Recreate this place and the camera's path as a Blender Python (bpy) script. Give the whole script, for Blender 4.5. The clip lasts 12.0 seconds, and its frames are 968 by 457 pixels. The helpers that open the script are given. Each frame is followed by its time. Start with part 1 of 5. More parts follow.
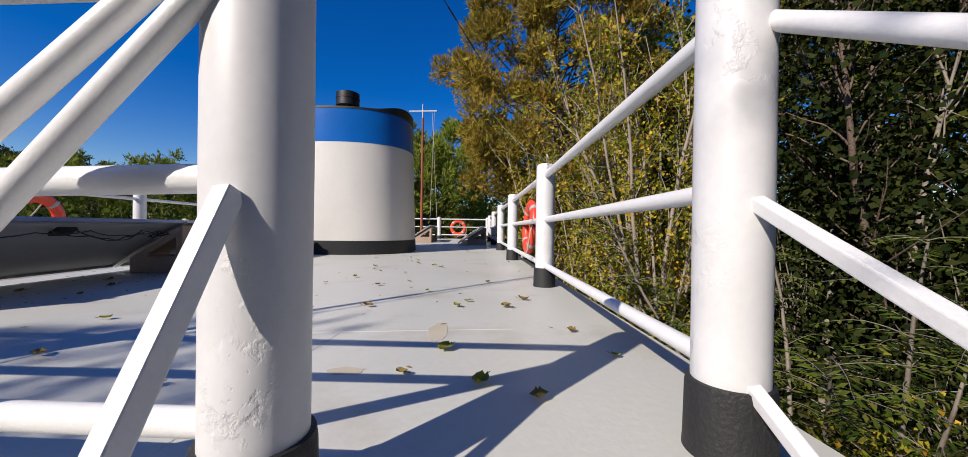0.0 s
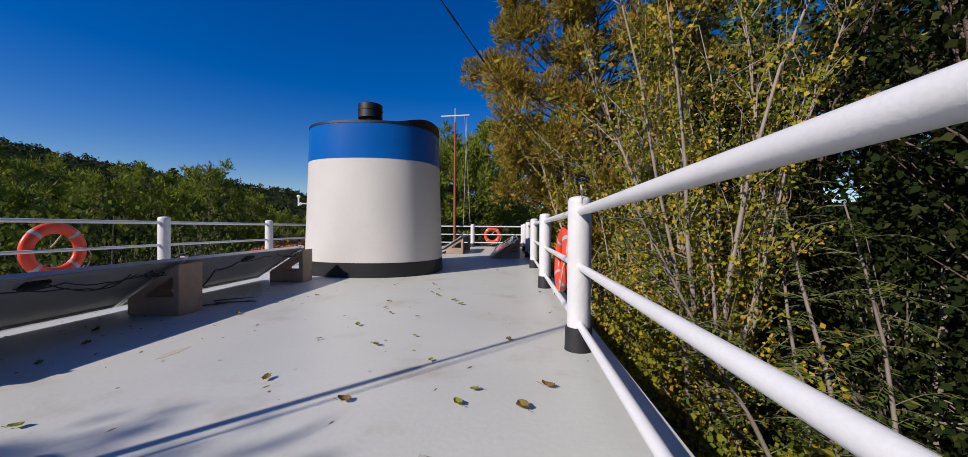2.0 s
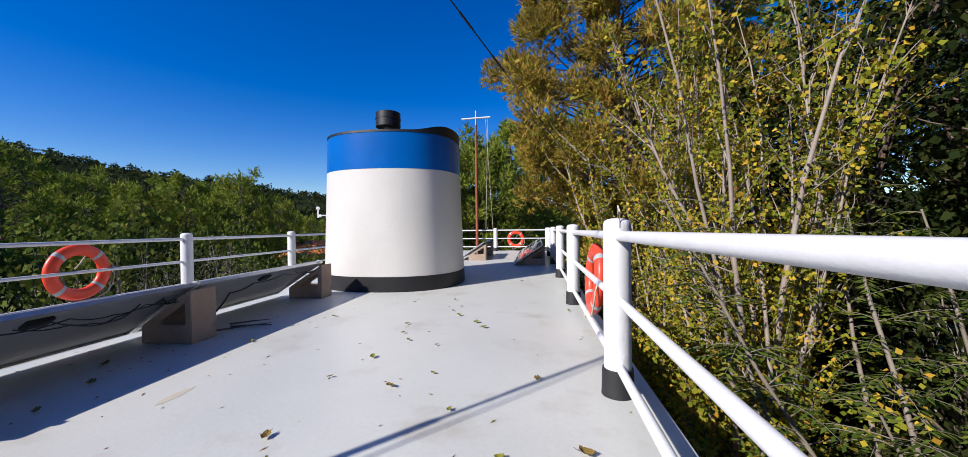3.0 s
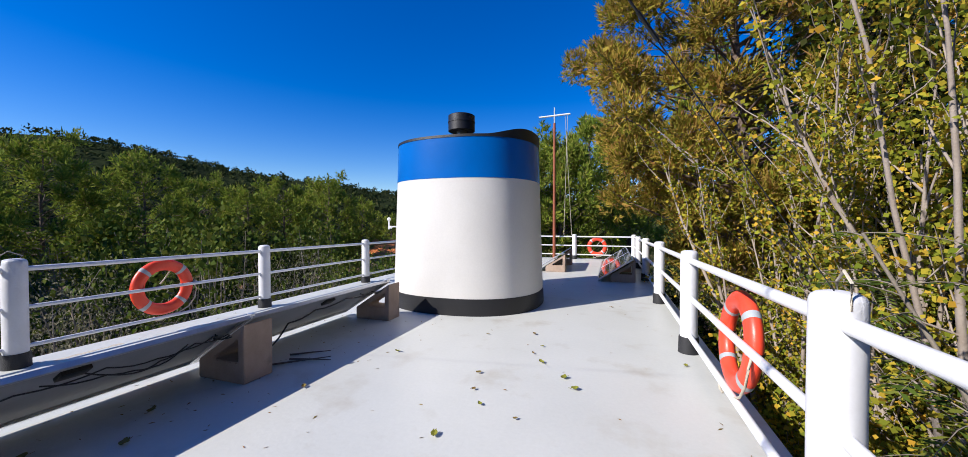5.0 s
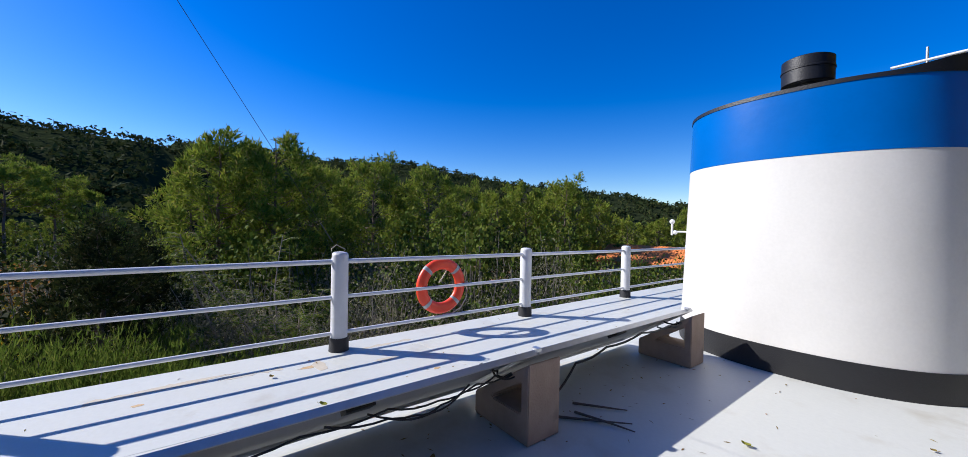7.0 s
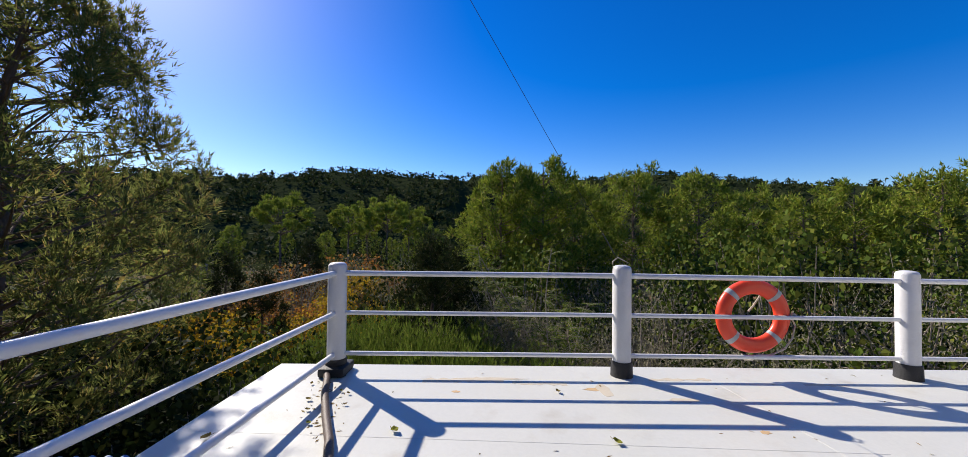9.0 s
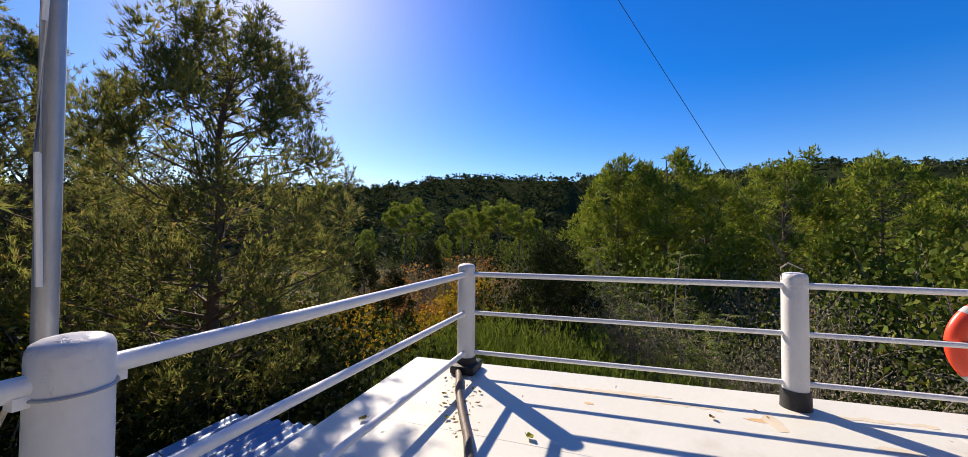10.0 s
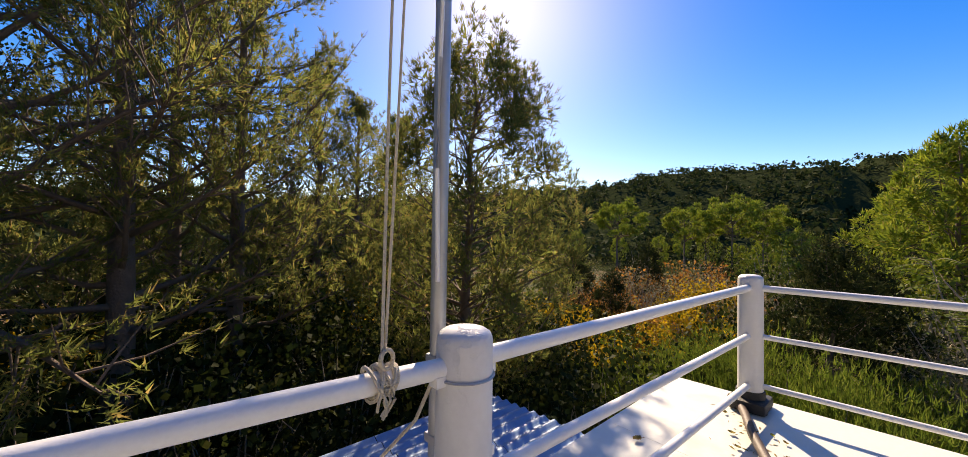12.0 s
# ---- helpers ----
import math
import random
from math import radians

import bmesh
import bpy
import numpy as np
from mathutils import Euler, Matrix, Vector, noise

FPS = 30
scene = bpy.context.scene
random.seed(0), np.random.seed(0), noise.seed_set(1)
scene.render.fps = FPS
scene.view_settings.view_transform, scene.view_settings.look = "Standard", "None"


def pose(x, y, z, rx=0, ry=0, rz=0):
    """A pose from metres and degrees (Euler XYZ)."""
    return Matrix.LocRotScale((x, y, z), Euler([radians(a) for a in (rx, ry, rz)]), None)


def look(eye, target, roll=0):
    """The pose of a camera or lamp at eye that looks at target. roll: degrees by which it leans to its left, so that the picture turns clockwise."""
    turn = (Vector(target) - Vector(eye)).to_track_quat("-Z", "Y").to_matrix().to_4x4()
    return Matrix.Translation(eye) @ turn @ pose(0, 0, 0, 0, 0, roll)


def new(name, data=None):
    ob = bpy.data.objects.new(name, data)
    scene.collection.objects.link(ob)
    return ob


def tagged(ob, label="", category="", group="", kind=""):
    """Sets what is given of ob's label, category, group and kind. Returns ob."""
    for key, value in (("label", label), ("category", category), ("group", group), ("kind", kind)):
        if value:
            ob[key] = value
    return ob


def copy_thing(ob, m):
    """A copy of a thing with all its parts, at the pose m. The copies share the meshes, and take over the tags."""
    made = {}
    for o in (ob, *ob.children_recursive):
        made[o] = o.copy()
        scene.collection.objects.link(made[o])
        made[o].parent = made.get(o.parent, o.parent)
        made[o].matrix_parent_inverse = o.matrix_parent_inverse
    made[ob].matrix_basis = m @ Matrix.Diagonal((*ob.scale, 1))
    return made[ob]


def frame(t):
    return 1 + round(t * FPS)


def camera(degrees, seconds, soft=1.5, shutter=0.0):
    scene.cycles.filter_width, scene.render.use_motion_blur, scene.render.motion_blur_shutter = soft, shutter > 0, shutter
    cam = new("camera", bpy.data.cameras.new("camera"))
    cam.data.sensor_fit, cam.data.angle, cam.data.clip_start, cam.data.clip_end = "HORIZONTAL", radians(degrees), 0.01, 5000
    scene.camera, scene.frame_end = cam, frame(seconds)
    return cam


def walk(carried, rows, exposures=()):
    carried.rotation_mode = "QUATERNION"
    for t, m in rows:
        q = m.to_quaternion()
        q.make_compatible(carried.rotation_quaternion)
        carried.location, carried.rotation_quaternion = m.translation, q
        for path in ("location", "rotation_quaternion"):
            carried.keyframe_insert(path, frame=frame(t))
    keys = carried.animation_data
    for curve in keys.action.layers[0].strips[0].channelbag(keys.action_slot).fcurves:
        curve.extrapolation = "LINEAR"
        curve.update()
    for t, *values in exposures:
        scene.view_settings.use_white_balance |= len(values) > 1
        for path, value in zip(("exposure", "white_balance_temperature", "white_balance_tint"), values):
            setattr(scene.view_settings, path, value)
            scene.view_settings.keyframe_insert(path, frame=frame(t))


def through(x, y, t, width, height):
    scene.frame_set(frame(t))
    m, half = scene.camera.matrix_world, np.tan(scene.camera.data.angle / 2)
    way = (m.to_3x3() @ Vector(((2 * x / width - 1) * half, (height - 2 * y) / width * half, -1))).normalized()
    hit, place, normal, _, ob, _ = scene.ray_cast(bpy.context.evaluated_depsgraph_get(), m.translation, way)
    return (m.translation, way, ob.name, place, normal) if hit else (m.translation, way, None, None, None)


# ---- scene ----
# ---- camera and walk ----
cam = camera(104.5, 12.0, soft=0.75)
PATH = [
    (0, (0.48, 0.135, 0.558), (0.22, 2.118, 0.549), 0.8),
    (0.5, (0.555, 0.312, 0.686), (0.234, 2.286, 0.67), 0.3),
    (1, (0.56, 0.502, 0.811), (0.24, 2.476, 0.79), -0.3),
    (1.5, (0.566, 0.635, 0.865), (0.221, 2.605, 0.84), 0.1),
    (2, (0.546, 0.804, 0.946), (0.083, 2.75, 0.927), 0.4),
    (2.5, (0.509, 0.952, 1.069), (-0.021, 2.88, 1.044), -0.2),
    (2.7, (0.493, 1.014, 1.1), (-0.059, 2.936, 1.076), -0.4),
    (4.3, (0.312, 1.624, 1.342), (-0.433, 3.48, 1.311), -0.4),
    (4.5, (0.253, 1.691, 1.379), (-0.538, 3.528, 1.347), -0.1),
    (5, (0.073, 1.871, 1.429), (-0.866, 3.636, 1.397), 0.0),
    (5.5, (-0.153, 2.088, 1.481), (-1.171, 3.809, 1.447), -0.3),
    (6, (-0.523, 2.271, 1.478), (-1.707, 3.882, 1.432), 0.6),
    (6.5, (-1.003, 2.405, 1.418), (-2.526, 3.698, 1.381), 0.6),
    (6.7, (-1.185, 2.388, 1.42), (-2.82, 3.54, 1.385), 0.9),
    (8.3, (-1.802, 2.387, 1.358), (-3.798, 2.518, 1.39), 0.4),
    (8.5, (-1.837, 2.343, 1.356), (-3.837, 2.337, 1.389), 0.4),
    (9, (-1.878, 2.198, 1.353), (-3.852, 1.878, 1.389), 0.6),
    (9.5, (-1.917, 2.102, 1.341), (-3.816, 1.474, 1.385), 0.4),
    (10, (-1.924, 2.012, 1.349), (-3.725, 1.143, 1.392), 0.3),
    (10.5, (-1.903, 1.941, 1.361), (-3.587, 0.862, 1.403), -0.2),
    (11, (-1.872, 1.801, 1.364), (-3.421, 0.537, 1.404), 0.5),
    (11.5, (-1.822, 1.696, 1.355), (-3.169, 0.218, 1.401), 0.4),
    (12, (-1.765, 1.553, 1.358), (-2.869, -0.115, 1.395), 0.9),
]
walk(cam, [(t, look(e, a, r)) for t, e, a, r in PATH],
     exposures=[(0, 0.1, 6550, 14), (1.0, -0.1, 6400, 14), (1.5, -0.18, 6350, 14), (2.0, -0.14, 6350, 15), (2.6, 0.18, 6150, 14), (4.5, 0.45, 6100, 13), (6.7, 0.5, 5950, 12), (8.5, 0.48, 6250, 11), (9.5, 0.68, 7100, 13), (10.5, 0.88, 7800, 14), (12, 1.12, 9000, 15)])

# ---- world and sun ----
SUN_YAW, SUN_EL = radians(145), radians(34.5)
world = bpy.data.worlds.new("sky")
scene.world = world
world.use_nodes = True
wn = world.node_tree
sky = wn.nodes.new("ShaderNodeTexSky")
sky.sky_type = "NISHITA"
sky.sun_disc = False
sky.sun_elevation = SUN_EL
sky.sun_rotation = -SUN_YAW
sky.altitude = 300
sky.air_density = 1.0
sky.dust_density = 0.3
sky.ozone_density = 3.0
wn.nodes["Background"].inputs[1].default_value = 0.086
deep = wn.nodes.new("ShaderNodeHueSaturation")
deep.inputs["Hue"].default_value = 0.518
deep.inputs["Saturation"].default_value = 1.5
deep.inputs["Value"].default_value = 1.25
wn.links.new(sky.outputs[0], deep.inputs["Color"])
wn.links.new(deep.outputs[0], wn.nodes["Background"].inputs[0])
sun = new("sun", bpy.data.lights.new("sun", "SUN"))
sun.data.energy = 5.0
sun.data.angle = radians(0.55)
sun.data.color = (1.0, 0.93, 0.83)
SUN_DIR = Vector((-math.sin(SUN_YAW) * math.cos(SUN_EL), math.cos(SUN_YAW) * math.cos(SUN_EL), math.sin(SUN_EL)))
sun.matrix_world = look((0, 0, 0), -SUN_DIR)

# ---- the boat's own frame: x to starboard, y towards the bow, origin at the port stern post ----
BOAT = pose(-5.28, 0.2, 0, 0, 0, 9.3)
GROUND = -3.6


# ---- materials ----
def node_mat(name, rough=0.6, metal=0.0, spec=0.5):
    m = bpy.data.materials.new(name)
    m.use_nodes = True
    t = m.node_tree
    b = t.nodes["Principled BSDF"]
    b.inputs["Roughness"].default_value = rough
    b.inputs["Metallic"].default_value = metal
    b.inputs["Specular IOR Level"].default_value = spec
    return m, t, b


def noise_tex(t, scale, detail=4.0, rough=0.55, stretch=None):
    co = t.nodes.new("ShaderNodeTexCoord")
    n = t.nodes.new("ShaderNodeTexNoise")
    n.inputs["Scale"].default_value = scale
    n.inputs["Detail"].default_value = detail
    n.inputs["Roughness"].default_value = rough
    src = co.outputs["Object"]
    if stretch:
        mp = t.nodes.new("ShaderNodeMapping")
        mp.inputs["Scale"].default_value = stretch
        t.links.new(src, mp.inputs["Vector"])
        src = mp.outputs["Vector"]
    t.links.new(src, n.inputs["Vector"])
    return n.outputs["Fac"]


def ramp(t, fac, stops):
    r = t.nodes.new("ShaderNodeValToRGB")
    e = r.color_ramp.elements
    while len(e) < len(stops):
        e.new(0.5)
    for k, (p, c) in zip(e, stops):
        k.position, k.color = p, (*c, 1)
    t.links.new(fac, r.inputs["Fac"])
    return r.outputs["Color"]


def mix(t, a, b, fac, mode="MIX"):
    m = t.nodes.new("ShaderNodeMix")
    m.data_type, m.blend_type = "RGBA", mode
    if isinstance(fac, float):
        m.inputs[0].default_value = fac
    else:
        t.links.new(fac, m.inputs[0])
    for sock, val in ((m.inputs[6], a), (m.inputs[7], b)):
        if isinstance(val, tuple):
            sock.default_value = (*val, 1)
        else:
            t.links.new(val, sock)
    return m.outputs[2]


def bump(t, b, height, strength, dist=0.01):
    n = t.nodes.new("ShaderNodeBump")
    n.inputs["Strength"].default_value = strength
    n.inputs["Distance"].default_value = dist
    t.links.new(height, n.inputs["Height"])
    t.links.new(n.outputs["Normal"], b.inputs["Normal"])


def surface(name, base, dark, scale=3.0, fine=60.0, rough=0.6, metal=0.0, spec=0.5, bump_s=0.15, spots=None, bump_scale=None, bump_d=0.01):
    """A paint, stone or metal: two scales of tone, fine relief, and stains of their own where given."""
    m, t, b = node_mat(name, rough, metal, spec)
    big = ramp(t, noise_tex(t, scale, 5), [(0.35, dark), (0.62, base)])
    small = ramp(t, noise_tex(t, fine, 3), [(0.3, tuple(c * 0.9 for c in base)), (0.7, base)])
    col = mix(t, big, small, 0.45)
    if spots:
        colour, sc, lo, hi = spots
        mask = ramp(t, noise_tex(t, sc, 6, 0.6), [(lo, (0, 0, 0)), (hi, (1, 1, 1))])
        col = mix(t, col, colour, mask)
    t.links.new(col, b.inputs["Base Color"])
    bump(t, b, noise_tex(t, bump_scale or fine, 4), bump_s, bump_d)
    return m


def leaf_mat(name, stops, through=0.35, rough=0.7):
    """Leaves: each island takes its own tone; some light passes through."""
    m, t, b = node_mat(name, rough, 0, 0.05)
    g = t.nodes.new("ShaderNodeNewGeometry")
    col = ramp(t, g.outputs["Random Per Island"], stops)
    big = ramp(t, noise_tex(t, 0.9, 2), [(0.3, (0.6, 0.62, 0.6)), (0.7, (1.15, 1.1, 1.0))])
    col = mix(t, col, big, 1.0, "MULTIPLY")
    t.links.new(col, b.inputs["Base Color"])
    tr = t.nodes.new("ShaderNodeBsdfTranslucent")
    t.links.new(col, tr.inputs["Color"])
    ms = t.nodes.new("ShaderNodeMixShader")
    ms.inputs[0].default_value = through
    t.links.new(b.outputs[0], ms.inputs[1])
    t.links.new(tr.outputs[0], ms.inputs[2])
    t.links.new(ms.outputs[0], t.nodes["Material Output"].inputs["Surface"])
    return m


M_DECK = surface("deck_paint", (0.61, 0.61, 0.55), (0.53, 0.535, 0.48), 0.7, 30, 0.42, bump_s=0.12,
                 spots=((0.45, 0.42, 0.34), 1.6, 0.56, 0.78))
M_WHITE = surface("white_paint", (0.71, 0.71, 0.71), (0.63, 0.625, 0.615), 4, 50, 0.45, bump_s=0.35, bump_scale=22, bump_d=0.004)
# old paint flakes on the posts: thin crusts with sharp rims
t = M_WHITE.node_tree
crust = ramp(t, noise_tex(t, 9, 8, 0.62), [(0.47, (0, 0, 0)), (0.54, (1, 1, 1))])
area = ramp(t, noise_tex(t, 2.2, 2), [(0.48, (0, 0, 0)), (0.6, (1, 1, 1))])
flake = mix(t, (0.0, 0.0, 0.0), crust, area)
bump(t, t.nodes["Principled BSDF"], flake, 0.45, 0.009)
M_RAIL = surface("white_rail_paint", (0.80, 0.80, 0.79), (0.72, 0.715, 0.70), 6, 90, 0.35, bump_s=0.1)
M_FUNNEL = surface("funnel_white", (0.64, 0.62, 0.57), (0.57, 0.55, 0.50), 1.2, 40, 0.45, bump_s=0.15, bump_scale=3, bump_d=0.02)
M_BLUE = surface("blue_paint", (0.002, 0.115, 0.43), (0.002, 0.095, 0.36), 2, 40, 0.26, spec=0.3, bump_s=0.2, bump_scale=6, bump_d=0.01)
M_BLACK = surface("black_paint", (0.011, 0.011, 0.012), (0.008, 0.008, 0.009), 5, 60, 0.5, bump_s=0.25)
M_RUBBER = surface("black_rubber_wrap", (0.02, 0.02, 0.021), (0.012, 0.012, 0.012), 9, 80, 0.6, bump_s=0.5)
M_CONCRETE = surface("concrete", (0.42, 0.315, 0.235), (0.29, 0.205, 0.145), 5, 70, 0.85, bump_s=0.4, spots=((0.2, 0.16, 0.13), 3, 0.6, 0.75))
M_ALU = surface("aluminium", (0.62, 0.63, 0.65), (0.5, 0.51, 0.53), 8, 120, 0.35, 0.8, bump_s=0.05)
M_BACK = surface("panel_backsheet", (0.36, 0.37, 0.39), (0.28, 0.29, 0.31), 3, 60, 0.5, bump_s=0.05)
M_CELL = surface("solar_cells", (0.03, 0.035, 0.05), (0.02, 0.022, 0.035), 4, 60, 0.08, spec=0.7, bump_s=0.0)
M_CABLE = surface("black_cable", (0.012, 0.012, 0.012), (0.008, 0.008, 0.008), 9, 90, 0.5)
M_ORANGE = surface("orange_plastic", (0.85, 0.075, 0.03), (0.75, 0.06, 0.025), 4, 60, 0.38, bump_s=0.1)
M_BAND = surface("grey_reflective_tape", (0.42, 0.45, 0.46), (0.33, 0.36, 0.37), 14, 120, 0.35)
M_ROPE = surface("cream_rope", (0.62, 0.55, 0.43), (0.5, 0.43, 0.33), 20, 200, 0.9, bump_s=0.8)
M_RUST = surface("rusty_iron", (0.30, 0.09, 0.04), (0.2, 0.06, 0.03), 6, 60, 0.8, bump_s=0.4)
M_STEEL = surface("galvanised_steel", (0.45, 0.46, 0.47), (0.34, 0.35, 0.37), 6, 80, 0.45, 0.6)
M_ROOFTIN = surface("blue_corrugated_tin", (0.20, 0.33, 0.50), (0.16, 0.27, 0.42), 3, 40, 0.45, 0.1)
M_TILE = surface("orange_roof_tiles", (0.70, 0.22, 0.05), (0.5, 0.14, 0.04), 3, 20, 0.8)
M_SOIL = surface("red_soil", (0.26, 0.14, 0.085), (0.16, 0.10, 0.06), 0.5, 9, 1.0, spec=0.05, bump_s=0.8, bump_d=0.06,
                 spots=((0.05, 0.055, 0.018), 0.22, 0.36, 0.5))
M_HILLNEEDLE = leaf_mat("hill_needles", [(0, (0.022, 0.038, 0.014)), (0.6, (0.042, 0.06, 0.02)), (1, (0.075, 0.075, 0.028))], 0.15, 0.95)
M_SCRUB = leaf_mat("far_scrub", [(0, (0.035, 0.055, 0.018)), (0.5, (0.07, 0.09, 0.03)), (0.85, (0.12, 0.12, 0.05)), (1, (0.19, 0.13, 0.055))], 0.3, 0.9)
M_HILL = surface("wooded_hill", (0.028, 0.036, 0.015), (0.018, 0.025, 0.012), 0.02, 0.3, 1.0, spec=0.0, bump_s=0.6, bump_d=2)
M_BARK = surface("pine_bark", (0.17, 0.12, 0.09), (0.10, 0.07, 0.05), 5, 30, 0.9, bump_s=0.8, bump_d=0.03)
M_GREYBARK = surface("grey_bark", (0.27, 0.23, 0.18), (0.16, 0.13, 0.10), 5, 40, 0.85, bump_s=0.5)
M_NEEDLE = leaf_mat("pine_needles", [(0, (0.14, 0.215, 0.03)), (0.5, (0.25, 0.325, 0.042)), (0.85, (0.35, 0.385, 0.055)), (1, (0.36, 0.30, 0.095))], 0.27)
M_NEEDLE_OLD = leaf_mat("browning_needles", [(0, (0.20, 0.22, 0.026)), (0.4, (0.37, 0.31, 0.04)), (0.75, (0.48, 0.33, 0.07)), (1, (0.42, 0.22, 0.08))], 0.25)
M_NEEDLE_DARK = leaf_mat("dark_needles", [(0, (0.13, 0.17, 0.045)), (0.7, (0.23, 0.25, 0.075)), (1, (0.34, 0.24, 0.09))], 0.55)
M_POPLAR = leaf_mat("yellowing_leaves", [(0, (0.15, 0.20, 0.02)), (0.5, (0.30, 0.31, 0.032)), (0.8, (0.52, 0.41, 0.045)), (1, (0.66, 0.37, 0.045))], 0.28)
M_PALEBARK = surface("pale_bark", (0.37, 0.31, 0.25), (0.24, 0.19, 0.15), 5, 40, 0.85, bump_s=0.5)
M_GREENLEAF = leaf_mat("green_leaves", [(0, (0.05, 0.088, 0.014)), (0.6, (0.11, 0.16, 0.026)), (1, (0.20, 0.21, 0.04))], 0.25)
# very dark green that also carries the deep shade of backdrop and undergrowth
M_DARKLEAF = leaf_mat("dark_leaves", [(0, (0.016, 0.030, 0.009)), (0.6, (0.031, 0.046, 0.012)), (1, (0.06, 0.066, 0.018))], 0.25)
M_OLIVE = leaf_mat("grey_green_leaves", [(0, (0.19, 0.19, 0.12)), (0.6, (0.29, 0.28, 0.19)), (1, (0.38, 0.35, 0.25))], 0.3)
M_YELLOW = leaf_mat("yellow_leaves", [(0, (0.42, 0.26, 0.02)), (0.6, (0.55, 0.36, 0.03)), (1, (0.30, 0.28, 0.03))], 0.4)
M_RUSTLEAF = leaf_mat("rust_leaves", [(0, (0.30, 0.12, 0.03)), (0.6, (0.38, 0.18, 0.05)), (1, (0.25, 0.20, 0.05))], 0.4)
M_JUNIPER = leaf_mat("juniper_sprays", [(0, (0.09, 0.15, 0.02)), (0.6, (0.15, 0.21, 0.035)), (1, (0.22, 0.25, 0.05))], 0.35)
M_HOSE = surface("brown_hose_rubber", (0.085, 0.055, 0.042), (0.045, 0.03, 0.024), 7, 80, 0.6, bump_s=0.4)
M_RUSTSPOT = surface("rust_stain", (0.52, 0.33, 0.15), (0.56, 0.44, 0.28), 14, 90, 0.75)
M_STAIN = surface("tan_patch", (0.55, 0.49, 0.38), (0.48, 0.42, 0.32), 6, 60, 0.7)
M_DRYLEAF = leaf_mat("dry_leaf", [(0, (0.32, 0.15, 0.06)), (0.5, (0.24, 0.20, 0.06)), (1, (0.42, 0.25, 0.12))], 0.2)
M_FALLGREEN = leaf_mat("fallen_green_leaf", [(0, (0.22, 0.24, 0.04)), (1, (0.32, 0.30, 0.05))], 0.2)


# ---- building helpers ----
def link_mesh(name, bm, material, parent=None, label="", smooth=True):
    me = bpy.data.meshes.new(name)
    bm.normal_update()
    bm.to_mesh(me)
    bm.free()
    if smooth:
        me.shade_smooth()
        me.set_sharp_from_angle(angle=radians(40))
    for m in (material if isinstance(material, list) else [material]):
        me.materials.append(m)
    ob = new(name, me)
    if parent is not None:
        ob.parent = parent
    if label:
        ob["label"] = label
    return ob


def part(name, bm, material, parent, label="", smooth=True):
    return link_mesh(name, bm, material, parent, label, smooth)


def thing(name, m, label, category, group="", kind=""):
    ob = new(name)
    ob.empty_display_size = 0.1
    ob.matrix_world = m
    return tagged(ob, label, category, group, kind)


def tube(bm, p0, p1, r0, r1=None, seg=16, caps=True):
    p0, p1 = Vector(p0), Vector(p1)
    d = p1 - p0
    m = Matrix.Translation((p0 + p1) / 2) @ d.to_track_quat("Z", "Y").to_matrix().to_4x4()
    return bmesh.ops.create_cone(bm, cap_ends=caps, segments=seg, radius1=r0, radius2=r0 if r1 is None else r1, depth=d.length, matrix=m)["verts"]


def path_tube(bm, pts, r, seg=8):
    """A bent tube through pts; r is one radius or one a point."""
    pts = [Vector(p) for p in pts]
    rings = []
    for i, p in enumerate(pts):
        d = (pts[min(i + 1, len(pts) - 1)] - pts[max(i - 1, 0)]).normalized()
        q = d.to_track_quat("Z", "Y")
        rr = r[i] if isinstance(r, (list, tuple)) else r
        rings.append([bm.verts.new(p + q @ Vector((rr * math.cos(k * 2 * math.pi / seg), rr * math.sin(k * 2 * math.pi / seg), 0))) for k in range(seg)])
    for a, b in zip(rings, rings[1:]):
        for k in range(seg):
            bm.faces.new((a[k], a[(k + 1) % seg], b[(k + 1) % seg], b[k]))
    bm.faces.new(rings[0][::-1])
    bm.faces.new(rings[-1])


def box(bm, lo, hi, bevel=0.0, m=None):
    lo, hi = Vector(lo), Vector(hi)
    mm = Matrix.Translation((lo + hi) / 2) @ Matrix.Diagonal((*(hi - lo), 1))
    vs = bmesh.ops.create_cube(bm, size=1, matrix=(m or Matrix()) @ mm)["verts"]
    if bevel:
        es = list({e for v in vs for e in v.link_edges})
        bmesh.ops.bevel(bm, geom=es, offset=bevel, segments=2, affect="EDGES", profile=0.6)


def lathe(bm, prof, seg=32, m=None):
    """Turns (radius, z) pairs about z."""
    m = m or Matrix()
    rings = [[bm.verts.new(m @ Vector((r * math.cos(k * 2 * math.pi / seg), r * math.sin(k * 2 * math.pi / seg), z))) for k in range(seg)] for r, z in prof]
    for a, b in zip(rings, rings[1:]):
        for k in range(seg):
            bm.faces.new((a[k], a[(k + 1) % seg], b[(k + 1) % seg], b[k]))
    bm.faces.new(rings[0][::-1])
    bm.faces.new(rings[-1])


